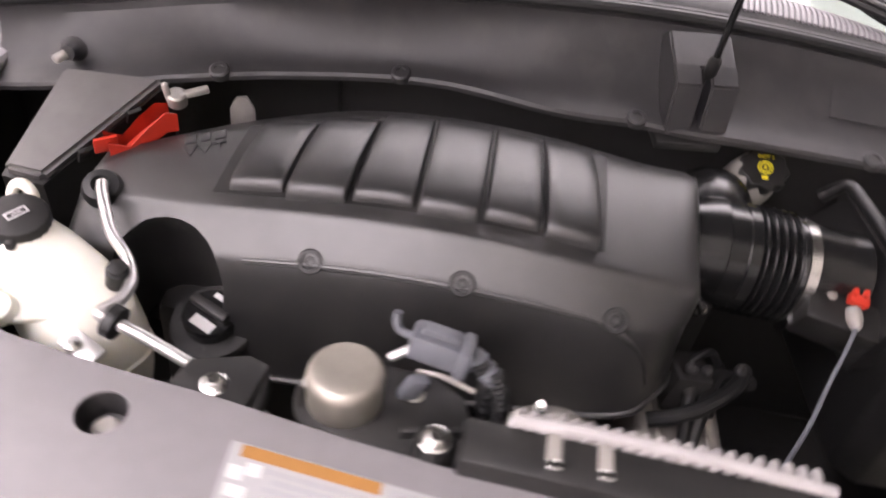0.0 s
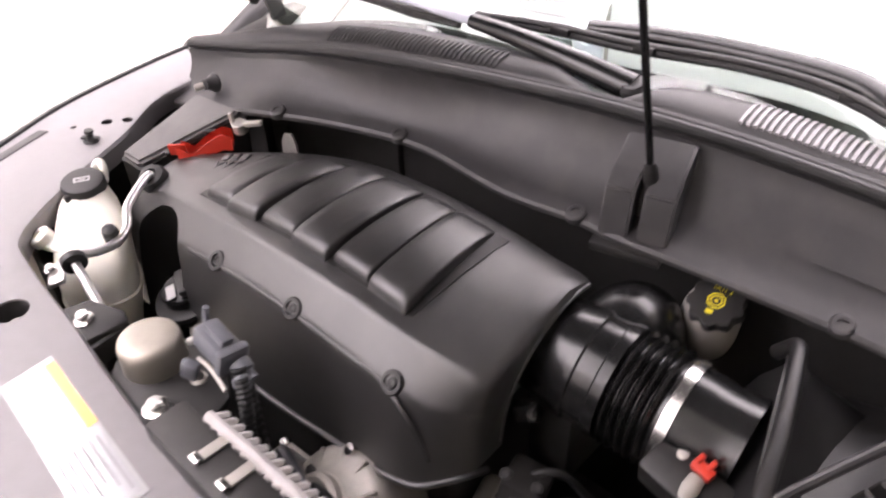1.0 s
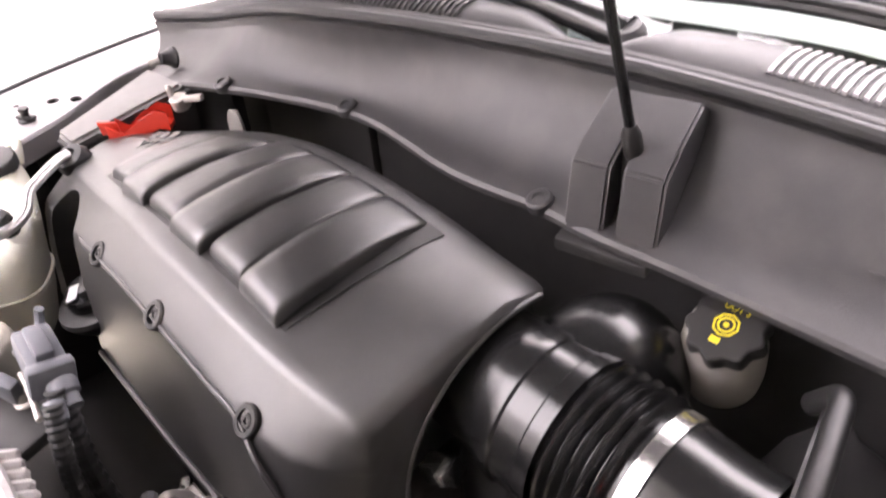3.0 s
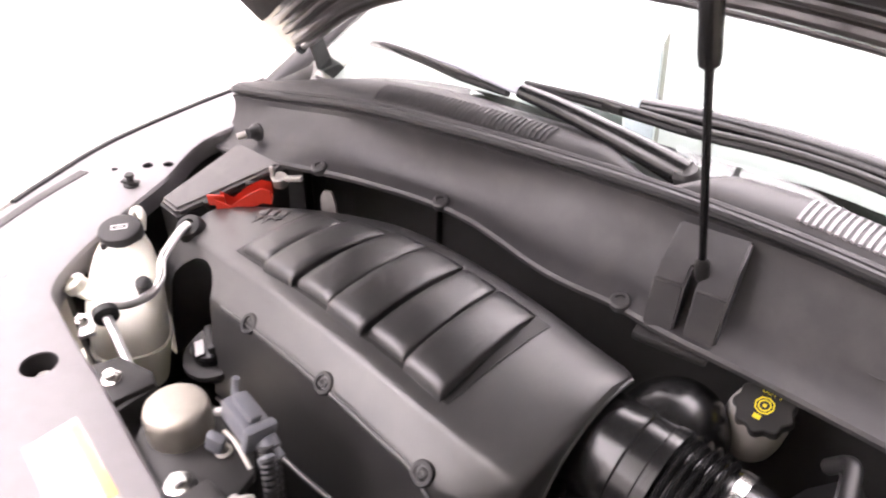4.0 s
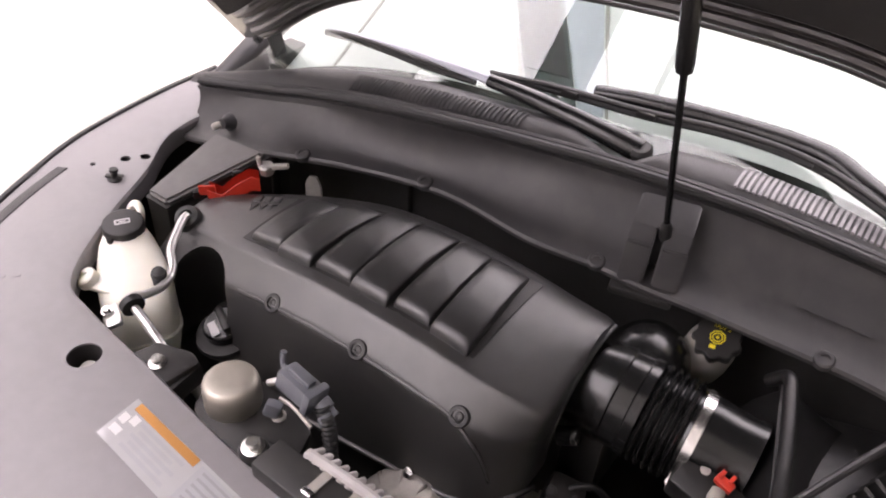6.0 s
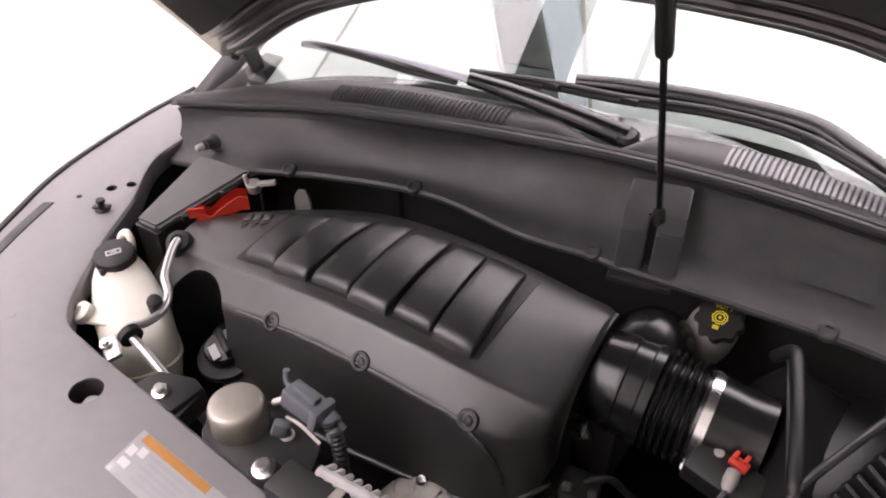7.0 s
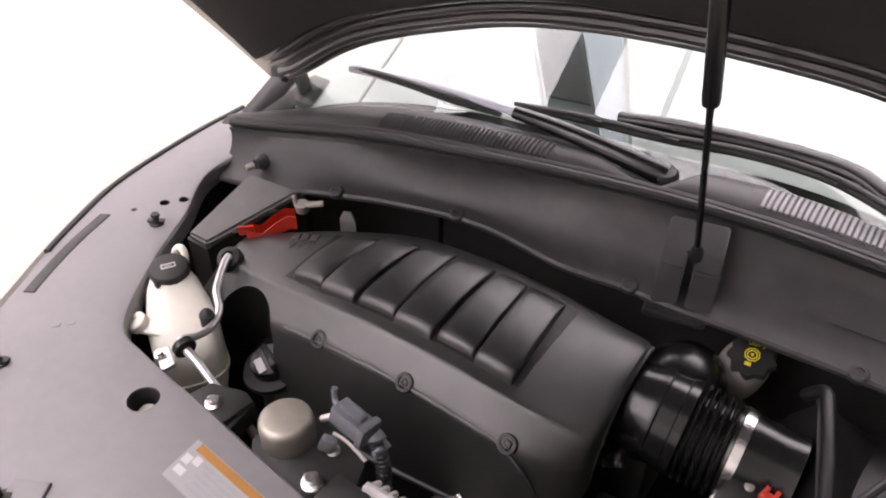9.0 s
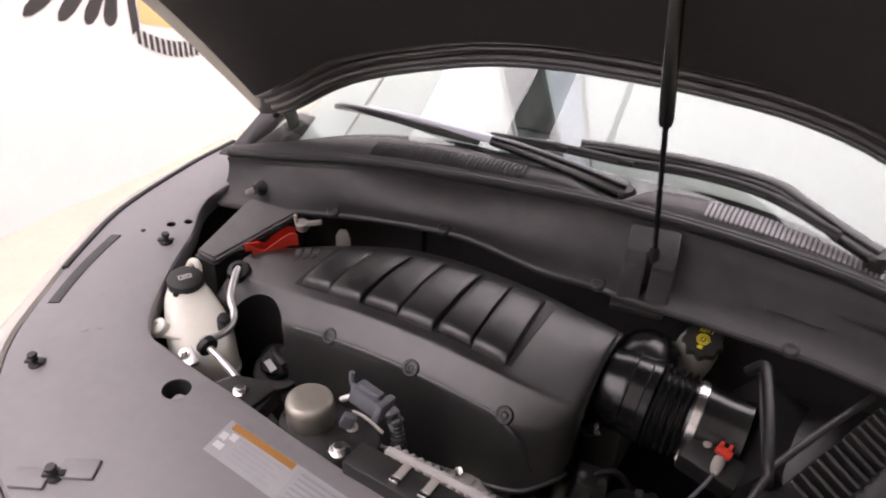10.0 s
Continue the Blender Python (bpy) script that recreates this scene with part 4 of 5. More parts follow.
for i, p in enumerate(rp):
    d = (rp[min(i + 1, 4)] - rp[max(i - 1, 0)]).normalized()
    sx = d.cross(V(0, 0, 1)).normalized()
    h = (0.012, 0.006, 0.010, 0.012, 0.010)[i]
    rings.append([p - sx * 0.0115 + V(0, 0, h), p - sx * 0.0115 + V(0, 0, -0.016), p + sx * 0.0115 + V(0, 0, -0.016), p + sx * 0.0115 + V(0, 0, h - 0.003), p + sx * 0.0095 + V(0, 0, h - 0.003), p + sx * 0.0095 + V(0, 0, -0.010),
                  p - sx * 0.0115 + V(0, 0, -0.010), p - sx * 0.0115 + V(0, 0, h)])
part("tray", loft(rings), RED, redc)
part("end_tab", box((0.026, 0.004, 0.020), Matrix.Translation(rp[0] + V(0.001, -0.003, 0.004)) @ Euler((0.2, 0, 0.75)).to_matrix().to_4x4(), 0.001), RED, redc)
term = thing("battery_terminal", "bare metal battery terminal clamp and stud", "terminal", (-0.387, 0.198, 0.94))
part("clamp_ring", lathe([(0.010, -0.012), (0.012, -0.010), (0.012, 0.004), (0.010, 0.006), (0.005, 0.006)], (-0.390, 0.198, 0.958), (0.1, -0.2, 1), 16), ALU, term)
part("lug", box((0.034, 0.010, 0.008), pose(-0.372, 0.208, 0.962, 0, -10, 30), 0.002), ALU, term)
part("stud", lathe([(0.004, 0), (0.004, 0.018), (0.002, 0.02)], (-0.397, 0.192, 0.958), (-0.2, 0, 1), 12), ALU, term)
lift = thing("lifting_bracket", "grey steel bracket behind the engine cover", "bracket", (-0.32, 0.24, 0.93))
bm = thicken(loft([[V(-0.336 + 0.006 * k, 0.235, z), V(-0.306 - 0.006 * k, 0.240, z)] for k, z in ((0, 0.91), (0, 0.945), (0.8, 0.955), (1.6, 0.962))], closed=False), 0.004)
part("plate", bm, ALU, lift)

for ob in (redc, term):
    move(ob, 0.006, -0.004, 0.014)

# ---- power steering reservoir ----
ps = thing("steering_fluid_reservoir", "milky white plastic fluid reservoir with a black cap", "fluid reservoir", (-0.41, -0.06, 0.76))


def tank_ring(cx, cy, z, a, b, rot, n=28):
    out = []
    for k in range(n):
        w = 2 * math.pi * k / n
        c, s = math.cos(w), math.sin(w)
        x = a * math.copysign(abs(c) ** 0.7, c)
        y = b * math.copysign(abs(s) ** 0.7, s)
        out.append(V(cx + x * math.cos(rot) - y * math.sin(rot), cy + x * math.sin(rot) + y * math.cos(rot), z))
    return out


R0 = radians(-25)
rings = [tank_ring(-0.375, -0.075, 0.76, 0.045, 0.040, R0), tank_ring(-0.378, -0.072, 0.80, 0.054, 0.048, R0), tank_ring(-0.385, -0.068, 0.845, 0.058, 0.052, R0), tank_ring(-0.398, -0.060, 0.875, 0.058, 0.052, R0),
         tank_ring(-0.418, -0.048, 0.895, 0.052, 0.047, R0), tank_ring(-0.440, -0.036, 0.910, 0.042, 0.040, R0), tank_ring(-0.455, -0.027, 0.921, 0.032, 0.031, R0), tank_ring(-0.459, -0.025, 0.930, 0.025, 0.025, R0)]
part("tank", loft(rings), WHITEP, ps, sharp=60)
part("tank_seam", loft([tank_ring(-0.3815, -0.070, 0.822, 0.0600, 0.0540, R0), tank_ring(-0.382, -0.070, 0.826, 0.0600, 0.0540, R0)]), WHITEP, ps)
PC = Vector((-0.460, -0.024, 0.930))
PA = Vector((0.12, -0.10, 1)).normalized()
psc = part("cap", lathe([(0.028, -0.004), (0.030, -0.002), (0.030, 0.011), (0.0285, 0.0135), (0.026, 0.0145), (0.001, 0.015)], PC, PA, 40, wob=lambda w: 1 + 0.012 * math.cos(20 * w)), BLACK, ps, "black screw cap with a white symbol")
pm = Matrix.Translation(PC + PA * 0.0152) @ PA.to_track_quat("Z", "Y").to_matrix().to_4x4()
for sx, sy, px, py in ((0.020, 0.002, 0, 0.004), (0.020, 0.002, 0, -0.004), (0.002, 0.010, -0.010, 0), (0.002, 0.010, 0.010, 0), (0.010, 0.0015, 0, 0)):
    part("symbol", box((sx, sy, 0.0006), pm @ pose(0, 0, 0, 0, 0, 10) @ pose(px, py, 0), 0), PAPER, psc)
part("cap_tab", box((0.008, 0.012, 0.010), Matrix.Translation(PC + V(0.010, -0.029, 0.000)), 0.002), BLACK, psc)
part("neck_loop", tube([(-0.485, 0.000, 0.925), (-0.482, 0.008, 0.945), (-0.474, 0.012, 0.950), (-0.464, 0.010, 0.942), (-0.462, 0.005, 0.925)], 0.006, 10, 5), WHITEP, ps)
bm = lathe([(0.016, -0.006), (0.016, 0.006), (0.013, 0.008), (0.006, 0.008), (0.006, 0.005), (0.001, 0.005)], (-0.437, -0.108, 0.898), (-0.2, -0.5, 1), 20)
box((0.05, 0.028, 0.010), pose(-0.420, -0.098, 0.892, 15, 0, 20), 0.004, bm)
part("mounting_ear", bm, WHITEP, ps)
part("side_port", lathe([(0.011, -0.01), (0.011, 0.014), (0.009, 0.016), (0.009, 0.020), (0.004, 0.022)], (-0.352, -0.046, 0.905), (0.3, -0.2, 1), 18), RUBBER, ps, "black rubber plug")

move(ps, 0.009, -0.006, 0.009)

# ---- air conditioning pipe ----
pipe = thing("coolant_pipe", "bent bare aluminium pipe with a clamp", "pipe", (-0.34, -0.05, 0.89))
part("upper_run", tube([(-0.405, 0.048, 0.944), (-0.397, 0.033, 0.944), (-0.375, 0.000, 0.938), (-0.362, -0.016, 0.933), (-0.342, -0.030, 0.920), (-0.326, -0.056, 0.916), (-0.324, -0.085, 0.918), (-0.330, -0.108, 0.924), (-0.310, -0.118, 0.928)], 0.0062, 12, 5), PIPE, pipe)
part("lower_run", tube([(-0.310, -0.118, 0.928), (-0.28, -0.122, 0.920), (-0.240, -0.128, 0.905), (-0.205, -0.130, 0.885), (-0.17, -0.125, 0.84)], 0.0062, 12, 5), PIPE, pipe)
part("joint_ring", lathe([(0.010, -0.007), (0.016, -0.005), (0.016, 0.005), (0.010, 0.007)], (-0.310, -0.118, 0.928), (1, -0.2, -0.2), 20), RUBBER, pipe, "black rubber ring")
part("bracket", box((0.045, 0.022, 0.008), pose(-0.335, -0.136, 0.905, 10, 0, -25), 0.003), PIPE, pipe)
part("bolt", lathe([(0.008, 0), (0.008, 0.004), (0.005, 0.004), (0.005, 0.009), (0.001, 0.009)], (-0.342, -0.138, 0.909), (0, -0.2, 1), 12), STEEL, pipe)

# ---- engine mount ----
mount = thing("engine_mount", "black steel engine mount with a dull metal dome", "engine mount", (-0.07, -0.135, 0.90))
MC = Vector((-0.090, -0.135, 0.920))
part("dome", lathe([(0.0345, -0.022), (0.0345, 0.018), (0.0340, 0.023), (0.0325, 0.0275), (0.0300, 0.0300), (0.027, 0.0310), (0.015, 0.0316), (0.001, 0.0318)], MC, (0, 0, 1), 48), DOME, mount, "dull golden zinc-plated dome", 60)
part("ring", lathe([(0.036, -0.026), (0.044, -0.024), (0.0455, -0.018), (0.0445, -0.012), (0.041, -0.010), (0.036, -0.014)], MC, (0, 0, 1), 48), BLACK, mount)
poly = [(-0.125, -0.165), (-0.12, -0.115), (-0.085, -0.09), (-0.02, -0.09), (0.015, -0.11), (0.035, -0.16), (0.025, -0.195), (-0.02, -0.197), (-0.09, -0.195)]
part("plate", prism(poly, 0.900, 0.912, None, 0.003), BLACK, mount)
rib_poly = [(-0.035, -0.16), (0.03, -0.145), (0.032, -0.151), (-0.033, -0.167)]
part("gusset", prism(rib_poly, 0.904, 0.922, None, 0.002), BLACK, mount)
part("boss", lathe([(0.017, -0.05), (0.017, -0.004), (0.015, 0)], (-0.004, -0.178, 0.936), (0, 0, 1), 24), BLACK, mount)
for x, y, z, r in ((-0.004, -0.178, 0.936, 0.0135), (-0.199, -0.160, 0.924, 0.0115), (-0.030, -0.118, 0.912, 0.009), (-0.122, -0.128, 0.912, 0.009)):
    part("bolt", lathe([(r, 0), (r, 0.0025), (r * 0.7, 0.004), (r * 0.62, 0.004), (r * 0.62, 0.010), (r * 0.5, 0.012), (0.001, 0.012)], (x, y, z), (0.05, -0.1, 1), 18), STEEL if r > 0.01 else ALU, mount, "bright steel flange bolt")
side = thing("mount_bracket", "black folded steel bracket beside the engine mount", "bracket", (-0.18, -0.15, 0.90))
part("plate", prism([(-0.225, -0.175), (-0.215, -0.135), (-0.165, -0.118), (-0.145, -0.125), (-0.150, -0.185)], 0.918, 0.930, None, 0.003), BLACK, side)
part("flange", box((0.008, 0.06, 0.030), pose(-0.146, -0.152, 0.908, 0, 0, 8), 0.002), BLACK, side)
for x0, y0 in ((-0.045, -0.102),):
    part("vacuum_stub", tube([(x0 - 0.012, y0 - 0.004, 0.942), (x0, y0, 0.950), (x0 + 0.010, y0 + 0.004, 0.954)], 0.0045, 10, 4), PIPE, mount)
    part("vacuum_pipe", tube([(-0.032, -0.112, 0.938), (-0.010, -0.112, 0.938), (0.022, -0.116, 0.930)], 0.0026, 8, 4), ALU, mount)
    part("lever", box((0.020, 0.012, 0.030), pose(-0.032, -0.124, 0.930, 10, 20, 30), 0.004), GREYBLUE, mount)

move(side, -0.016, -0.002, -0.006)

# ---- electrical connector ----
con = thing("sensor_connector", "blue-grey plastic connector plug with a taped cable loom", "connector", (0.0, -0.09, 0.95))
CM = Matrix.Translation((0.000, -0.088, 0.950)) @ Euler((radians(-10), radians(10), radians(-2))).to_matrix().to_4x4()
part("housing", box((0.058, 0.030, 0.026), CM, 0.004), GREYBLUE, con)
part("lock_tab", box((0.036, 0.014, 0.008), CM @ pose(-0.004, 0, 0.016), 0.002), GREYBLUE, con)
part("collar", box((0.012, 0.036, 0.032), CM @ pose(0.022, 0, 0), 0.004), GREYBLUE, con)
part("plug", lathe([(0.011, 0), (0.012, 0.002), (0.011, 0.012), (0.008, 0.014), (0.008, 0.024)], CM @ V(0.028, 0.004, -0.002), CM.to_3x3() @ V(1, 0.1, -0.35), 20), GREYBLUE, con)
part("plug", lathe([(0.008, 0), (0.009, 0.002), (0.008, 0.016), (0.005, 0.018)], CM @ V(0.044, -0.006, -0.004), CM.to_3x3() @ V(1, -0.1, -0.5), 16), GREYBLUE, con)
part("hook", tube([CM @ V(-0.028, 0.006, -0.004), CM @ V(-0.040, 0.010, -0.004), CM @ V(-0.046, 0.012, 0.004), CM @ V(-0.047, 0.013, 0.012)], 0.004, 8, 4), GREYBLUE, con)
part("wire", tube([CM @ V(0.052, -0.008, -0.006), CM @ V(0.064, -0.010, -0.016), CM @ V(0.066, -0.008, -0.030)], 0.0022, 6, 4), RED, con, "thin red wire")
part("wire", tube([CM @ V(0.052, -0.005, -0.006), CM @ V(0.066, -0.006, -0.016), CM @ V(0.069, -0.004, -0.030)], 0.0018, 6, 4), PAPER, con, "thin white wire")


def loom(path, r, rings):
    """A corrugated cable sleeve."""
    return tube(path, lambda t: r * (1 + 0.10 * math.sin(2 * math.pi * rings * t)), 10, 24)


part("loom", loom([(0.050, -0.098, 0.944), (0.062, -0.105, 0.915), (0.065, -0.110, 0.87), (0.085, -0.105, 0.80), (0.11, -0.10, 0.74)], 0.0075, 22), RUBBER, con)
part("loom", loom([(0.035, -0.090, 0.945), (0.046, -0.092, 0.915), (0.050, -0.095, 0.87), (0.045, -0.09, 0.80), (0.03, -0.08, 0.72)], 0.009, 18), RUBBER, con)

move(con, -0.014, -0.006, 0.004)

# ---- fan shroud and baffle at the front edge ----
shroud = thing("fan_shroud", "black plastic fan shroud behind the trim panel", "fan shroud", (0.17, -0.15, 0.86))
part("top", box((0.62, 0.044, 0.06), pose(0.345, -0.166, 0.884, 0, 0, -1), 0.004), BLACK, shroud)
part("front_wall", box((0.62, 0.012, 0.26), pose(0.345, -0.146, 0.76, 0, 0, -1), 0.003), BLACK, shroud)
for x in (0.110, 0.152):
    c = part("clip", box((0.012, 0.034, 0.003), pose(x, -0.158, 0.9155, 0, 0, -1), 0.001), GREYP, shroud, "pale plastic clip")
    part("clip_head", box((0.014, 0.009, 0.006), pose(x, -0.172, 0.917), 0.002), STEEL, c)
baffle = thing("ribbed_baffle", "pale grey ribbed rubber air baffle along the shroud", "air baffle", (0.17, -0.12, 0.90))
part("spine", tube([(0.045, -0.140, 0.912), (0.12, -0.139, 0.914), (0.22, -0.140, 0.912), (0.31, -0.144, 0.908)], 0.006, 8, 6), FOAM, baffle)
for i in range(22):
    x = 0.048 + 0.0119 * i
    part("rib", box((0.0085, 0.026, 0.012), pose(x, -0.134, 0.906, -18, 8 * math.sin(i), -18), 0.003, seg=1), FOAM, baffle)

move(shroud, -0.018, -0.018, 0.036)
move(baffle, 0.012, -0.014, 0.040)

# ---- machinery below the cover ----
alt = thing("alternator", "cast aluminium alternator housing below the engine cover", "alternator", (0.10, -0.06, 0.66))
AC, AN = V(0.118, -0.058, 0.745), V(-0.15, -0.5, 0.6).normalized()
part("housing", lathe([(0.02, -0.07), (0.070, -0.065), (0.080, -0.045), (0.080, 0.020), (0.074, 0.034), (0.066, 0.040), (0.050, 0.043), (0.040, 0.052)], AC, AN, 40), ALU, alt)
part("nose", lathe([(0.038, 0.04), (0.038, 0.062), (0.032, 0.066), (0.020, 0.066), (0.020, 0.05)], AC, AN, 32), ALU, alt)
au, av, an_ = frame_of(AN)
for k in range(12):
    w = k * math.pi / 6
    part("vent_rib", box((0.026, 0.005, 0.008), Matrix.Translation(AC + AN * 0.038 + (au * math.cos(w) + av * math.sin(w)) * 0.060) @ Matrix((au * math.cos(w) + av * math.sin(w), av * math.cos(w) - au * math.sin(w), an_)).transposed().to_4x4(), 0.0015, seg=1), ALU, alt)
for k in range(4):
    w = k * math.pi / 2 + 0.4
    part("bolt", lathe([(0.007, 0), (0.007, 0.008), (0.001, 0.009)], AC + AN * 0.036 + (au * math.cos(w) + av * math.sin(w)) * 0.071, AN, 10), STEEL, alt)


def casting(name, label, category, at, turn, size, ribs):
    """A ribbed cast block with rounded edges, flange and bolts."""
    t = thing(name, label, category, at)
    m = pose(*at, *turn)
    part("body", box(size, m, 0.012, taper=(0.82, 0.8), seg=3), ALU, t)
    part("flange", box((size[0] * 1.08, size[1] * 1.1, 0.010), m @ pose(0, 0, -0.25 * size[2]), 0.004), ALU, t)
    for k in range(ribs):
        part("rib", box((0.005, size[1] * 0.84, 0.012), m @ pose((k + 0.5 - ribs / 2) * size[0] * 0.7 / ribs, 0, size[2] / 2), 0.002, seg=1), ALU, t)
    for sx in (-1, 1):
        for sy in (-1, 1):
            part("bolt", lathe([(0.007, 0), (0.007, 0.005), (0.004, 0.007), (0.001, 0.007)], m @ V(sx * size[0] * 0.49, sy * size[1] * 0.49, -0.25 * size[2] + 0.004), m.to_3x3() @ V(0, 0, 1), 10), STEEL, t)


casting("cylinder_head", "brownish cast aluminium cylinder head edge under the cover", "cylinder head", (0.03, -0.050, 0.700), (28, 0, 4), (0.16, 0.06, 0.06), 4)
casting("gearbox_housing", "ribbed cast aluminium gearbox housing below the intake hose", "gearbox", (0.262, 0.060, 0.715), (18, 6, 12), (0.13, 0.11, 0.10), 3)
casting("water_pump", "stained cast aluminium pump body beside the alternator", "water pump", (0.215, -0.045, 0.735), (30, -6, -10), (0.085, 0.06, 0.05), 2)


def hose_run(label, path, r, material=RUBBER):
    h = thing("engine_hose", label, "hose", path[0])
    part("hose", loom(path, r, 0), material, h)
    e = Vector(path[-1])
    part("end_fitting", lathe([(r * 1.15, -0.008), (r * 1.2, 0), (r * 1.1, 0.008)], e, (Vector(path[-2]) - e), 14), DARK, h)


hose_run("thin black rubber hose looping under the cover", [(0.06, -0.06, 0.78), (0.12, -0.085, 0.81), (0.20, -0.075, 0.80), (0.255, -0.03, 0.78), (0.27, 0.05, 0.80)], 0.007)
hose_run("black rubber hose curving beside the engine", [(0.20, -0.06, 0.66), (0.26, -0.03, 0.74), (0.285, 0.03, 0.785), (0.31, 0.09, 0.79), (0.36, 0.12, 0.76)], 0.009)
hose_run("thin black rubber hose near the alternator", [(0.04, -0.075, 0.70), (0.10, -0.10, 0.78), (0.17, -0.10, 0.79), (0.21, -0.09, 0.74)], 0.006)
hose_run("thin black fuel line near the throttle", [(0.22, 0.04, 0.72), (0.255, 0.07, 0.80), (0.29, 0.10, 0.82), (0.32, 0.12, 0.78)], 0.005, RUBBER)

hose_run("thick black rubber hose below the bellows", [(0.225, 0.015, 0.780), (0.262, 0.020, 0.795), (0.300, 0.045, 0.800), (0.330, 0.080, 0.795), (0.350, 0.120, 0.775)], 0.0095)
hose_run("grey ribbed cable sleeve under the cover's lip", [(0.02, -0.070, 0.790), (0.07, -0.085, 0.800), (0.12, -0.095, 0.790), (0.16, -0.100, 0.765)], 0.008, GREYBLUE)
hose_run("pale grey coolant hose beside the alternator", [(0.185, -0.095, 0.800), (0.215, -0.085, 0.808), (0.245, -0.060, 0.800), (0.262, -0.030, 0.775)], 0.009, GREYP)
hose_run("thin black vacuum hose behind the fan shroud", [(0.03, -0.115, 0.86), (0.08, -0.110, 0.835), (0.14, -0.115, 0.825), (0.20, -0.110, 0.80), (0.24, -0.10, 0.76)], 0.005)

throttle = thing("throttle_body", "dark throttle body with a bolted sensor beside the cover", "throttle body", (0.25, 0.14, 0.78))
part("body", box((0.06, 0.09, 0.12), pose(0.255, 0.17, 0.82), 0.012), BLACK, throttle)
part("sensor", box((0.030, 0.018, 0.020), pose(0.246, 0.098, 0.888, 0, -20, 20), 0.003), GLOSSY, throttle)
part("sensor_clip", box((0.008, 0.020, 0.012), pose(0.255, 0.094, 0.896, 0, -20, 20), 0.002), STEEL, throttle, "bright spring clip")
part("lower_flange", box((0.05, 0.05, 0.08), pose(0.262, 0.075, 0.78, 0, 10, 15), 0.008), DARK, throttle)
for p in ((0.258, 0.050, 0.84), (0.285, 0.07, 0.82), (0.335, 0.10, 0.80), (0.305, 0.06, 0.76), (0.27, 0.02, 0.78)):
    part("bolt", lathe([(0.007, 0), (0.007, 0.006), (0.004, 0.008), (0.001, 0.008)], p, (0.2, -0.6, 0.7), 10), DARK, throttle)

# ---- air filter housing ----
air = thing("air_filter_housing", "black plastic air filter housing with ribs and a rim", "air filter box", (0.52, 0.18, 0.70))
part("body", prism([(0.455, 0.300), (0.475, 0.07), (0.50, 0.045), (0.66, 0.05), (0.67, 0.33), (0.60, 0.345)], 0.70, 0.915, None, 0.008), AIRBOX, air)
tower = []
for f in (0, 0.06, 0.3, 0.6, 1.0):
    q = 1 if f > 0.02 else 0.9
    foot_l = V(0.385, 0.300, 0.84).lerp(V(0.440, 0.095, 0.84), f)
    top = V(0.437, 0.286, 0.964).lerp(V(0.484, 0.105, 0.944), f)
    foot_r = V(0.590, 0.325, 0.86).lerp(V(0.545, 0.135, 0.84), f)
    top.z = 0.84 + (top.z - 0.84) * q
    tower.append([foot_l, foot_l.lerp(top, 0.5) + V(-0.004, 0, 0.004), foot_l.lerp(top, 0.88), top + V(-0.010, 0, -0.003), top + V(0.008, 0, -0.001), top + V(0.016, 0, -0.012), top.lerp(foot_r, 0.35) + V(0.006, 0, -0.004), top.lerp(foot_r, 0.7) + V(0.010, 0, 0.006), foot_r])
part("tower", loft(tower), AIRBOX, air, sharp=60)
part("crest", tube([(0.415, 0.300, 0.935), (0.434, 0.290, 0.962), (0.446, 0.255, 0.963), (0.466, 0.180, 0.955), (0.481, 0.112, 0.944), (0.488, 0.103, 0.925), (0.493, 0.104, 0.87)], 0.0085, 14, 6), AIRBOX, air)
part("rim", tube([(0.468, 0.045, 0.890), (0.484, 0.098, 0.938), (0.493, 0.125, 0.944), (0.535, 0.225, 0.944), (0.585, 0.335, 0.944)], 0.0055, 10, 8), WALLP, air)
for i in range(12):
    f = i / 11
    x, y = 0.500 + 0.085 * f, 0.105 + 0.215 * f
    part("fin", box((0.060, 0.006, 0.050), pose(x + 0.030, y - 0.012, 0.912, 0, 18, -24), 0.002, seg=1), BLACK, air)
maf = thing("airflow_sensor", "black airflow sensor with a red locking tab and cable", "sensor", (0.41, 0.11, 0.86))
part("housing", box((0.085, 0.045, 0.05), pose(0.405, 0.112, 0.868, 20, 8, -8), 0.005), BLACK, maf)
part("lock", box((0.022, 0.012, 0.012), pose(0.416, 0.110, 0.905, 20, 8, -12), 0.002), RED, maf, "red locking tab")
for dx in (-0.006, 0.006):
    part("lock_tooth", box((0.005, 0.010, 0.008), pose(0.416 + dx, 0.113, 0.913, 20, 8, -12), 0.001), RED, maf)
part("plug", lathe([(0.008, -0.012), (0.009, 0), (0.007, 0.010), (0.004, 0.014)], (0.414, 0.094, 0.892), (0, -0.8, -0.2), 14), GREYP, maf)
part("cable", tube([(0.414, 0.082, 0.889), (0.405, 0.060, 0.875), (0.385, 0.020, 0.855), (0.360, -0.03, 0.84), (0.33, -0.08, 0.82)], 0.0026, 8, 8), GREYBLUE, maf, "pale grey cable")
part("screw", lathe([(0.006, -0.005), (0.006, 0.003), (0.003, 0.004)], (0.392, 0.120, 0.897), (0, -0.4, 1), 12), ALU, maf)

move(maf, 0.009, 0.015, 0.015)

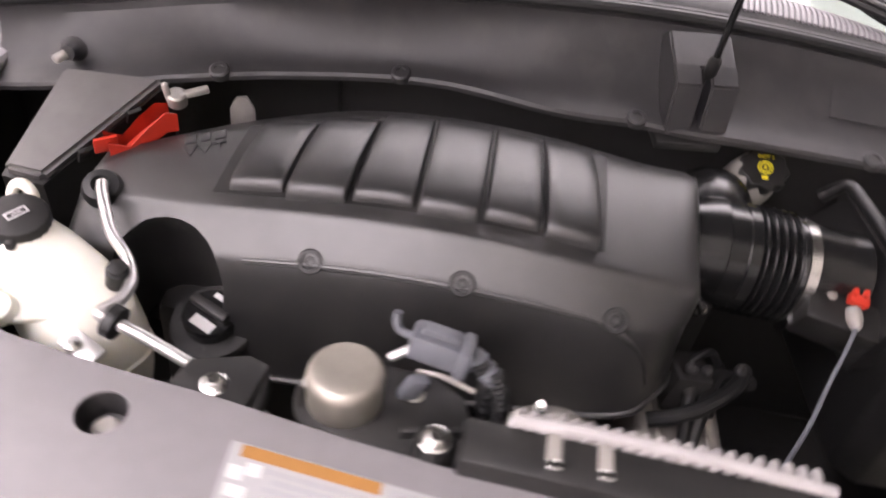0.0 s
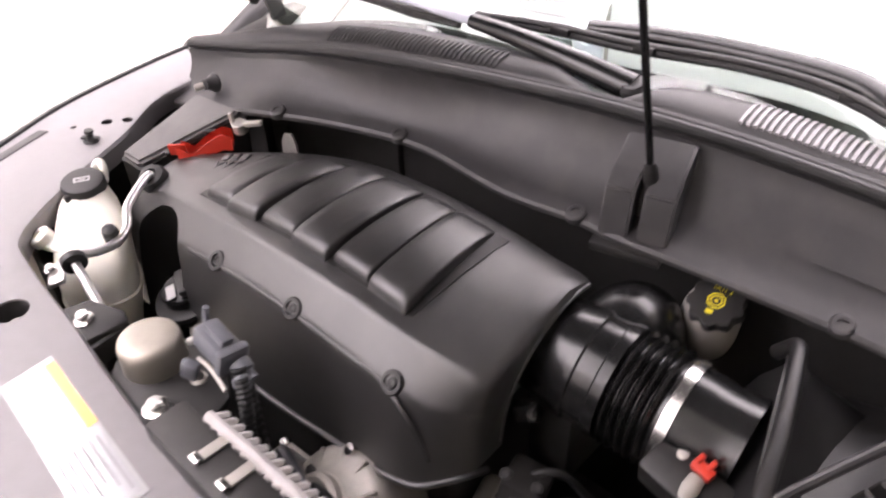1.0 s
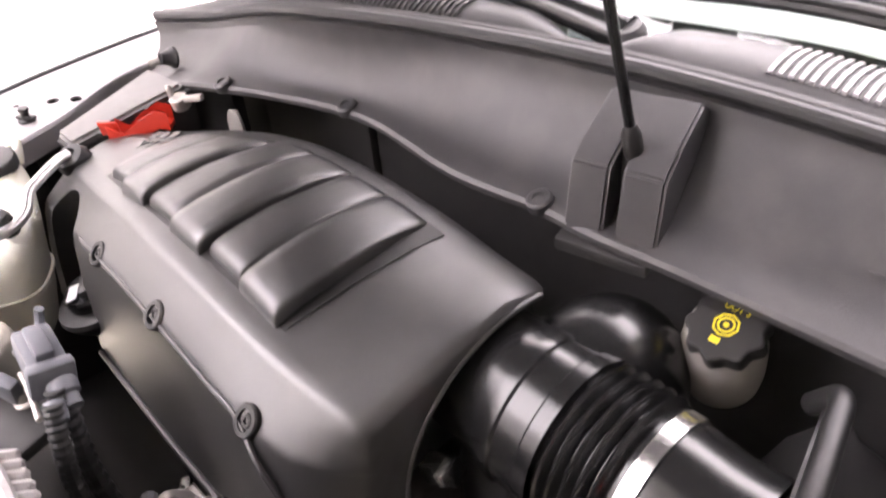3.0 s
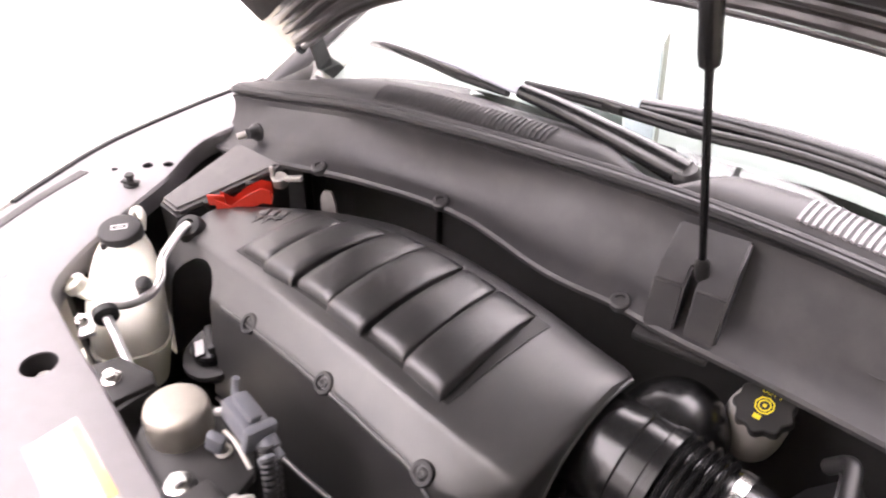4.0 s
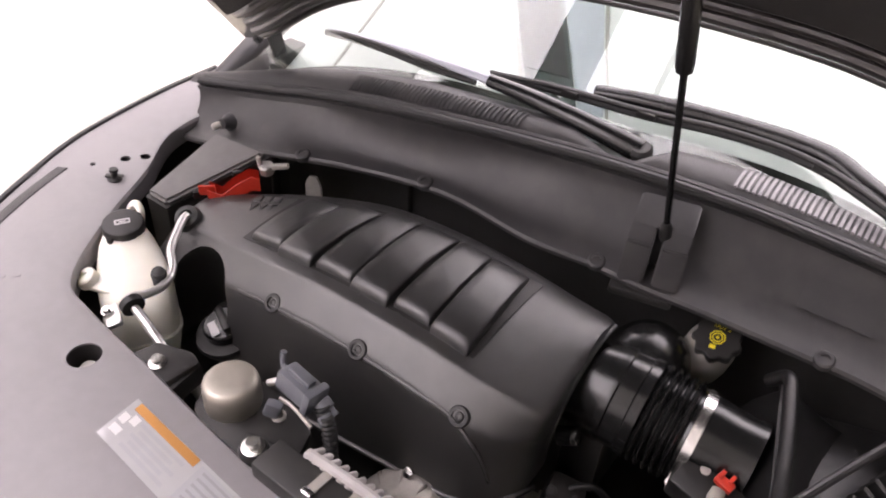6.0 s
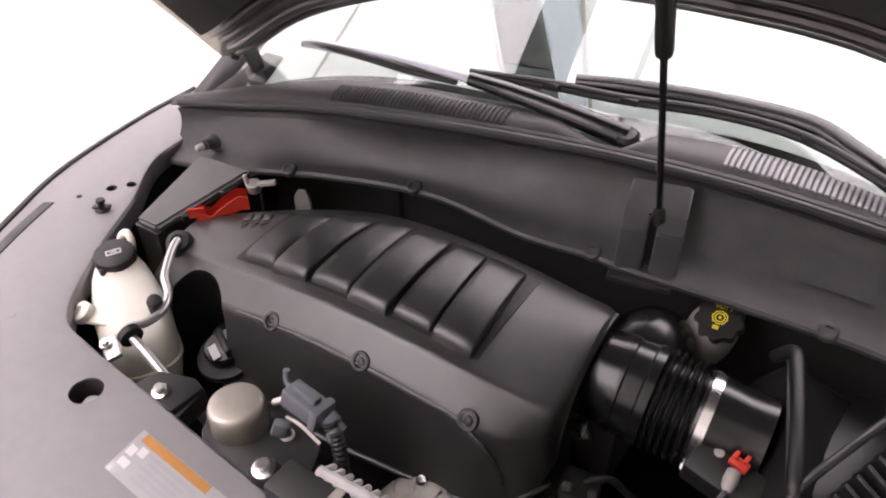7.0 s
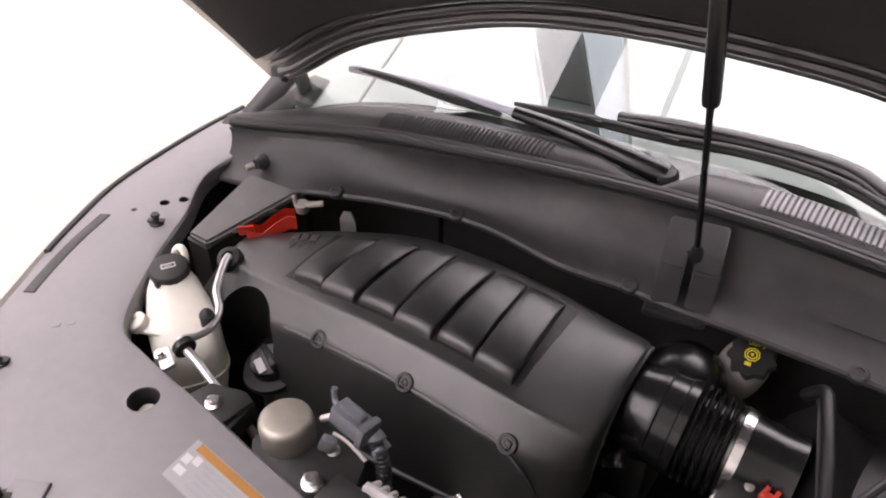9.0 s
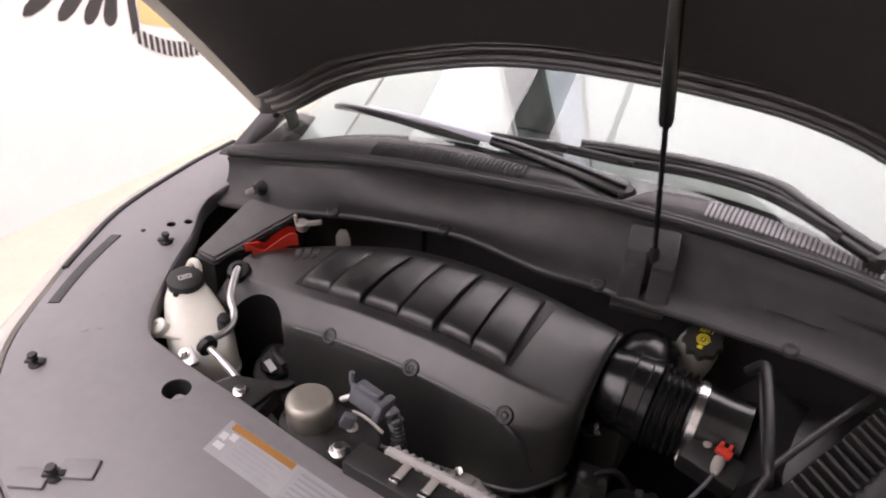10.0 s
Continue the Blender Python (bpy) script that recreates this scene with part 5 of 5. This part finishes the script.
# ---- wall graphic ----
mural = thing("wall_graphic", "dark winged emblem with a striped shield on the white wall", "wall graphic", (X0 + 0.002, 1.2, 0.6))


def flat_shape(pts, material, lift=0.002, name="feather"):
    bm = bmesh.new()
    a = [bm.verts.new((X0 + lift, y, z)) for y, z in pts]
    b = [bm.verts.new((X0 + lift + 0.002, y, z)) for y, z in pts]
    bm.faces.new(a)
    bm.faces.new(b)
    for i in range(len(pts)):
        j = (i + 1) % len(pts)
        bm.faces.new((a[i], a[j], b[j], b[i]))
    part(name, bm, material, mural)


for tip, root, w in (((1.235, 0.70), (1.29, 0.90), 0.045), ((1.13, 0.73), (1.285, 0.94), 0.042), ((1.01, 0.77), (1.28, 0.985), 0.042), ((0.87, 0.82), (1.27, 1.03), 0.042), ((0.66, 0.90), (1.26, 1.075), 0.045), ((0.45, 1.00), (1.25, 1.13), 0.05)):
    t_, r_ = Vector(tip), Vector(root)
    d = (r_ - t_).normalized()
    n = Vector((-d.y, d.x))
    L = (r_ - t_).length
    pts = []
    for f, k in ((0, 0.15), (0.06, 0.7), (0.2, 1.0), (0.5, 0.85), (1, 0.45)):
        pts.append(t_ + d * (L * f) + n * (w * 0.75 * k))
    for f, k in ((1, 0.45), (0.5, 0.85), (0.2, 1.0), (0.06, 0.7), (0, 0.15)):
        pts.append(t_ + d * (L * f) - n * (w * 0.75 * k))
    flat_shape([(p.x, p.y) for p in pts], WING)
for i in range(12):
    y = 1.36 + 0.031 * i
    zb = 0.595 - 0.26 * (i / 11) + 0.22 * (i / 11) ** 2 * 0.6
    flat_shape([(y, zb), (y + 0.018, zb - 0.012), (y + 0.018, zb + 0.062), (y, zb + 0.074)], WING, name="stripe")
flat_shape([(1.34, 0.64), (1.38, 0.66), (1.38, 0.98), (1.34, 0.98)], WING, name="stripe")
flat_shape([(1.39, 0.68), (1.56, 0.62), (1.56, 0.90), (1.39, 0.90)], GOLD, name="shield_panel")
flat_shape([(1.58, 0.60), (1.78, 0.53), (1.78, 0.80), (1.58, 0.80)], BROWN, name="shield_panel")
move(mural, 0.0, 0.07, 0.02)
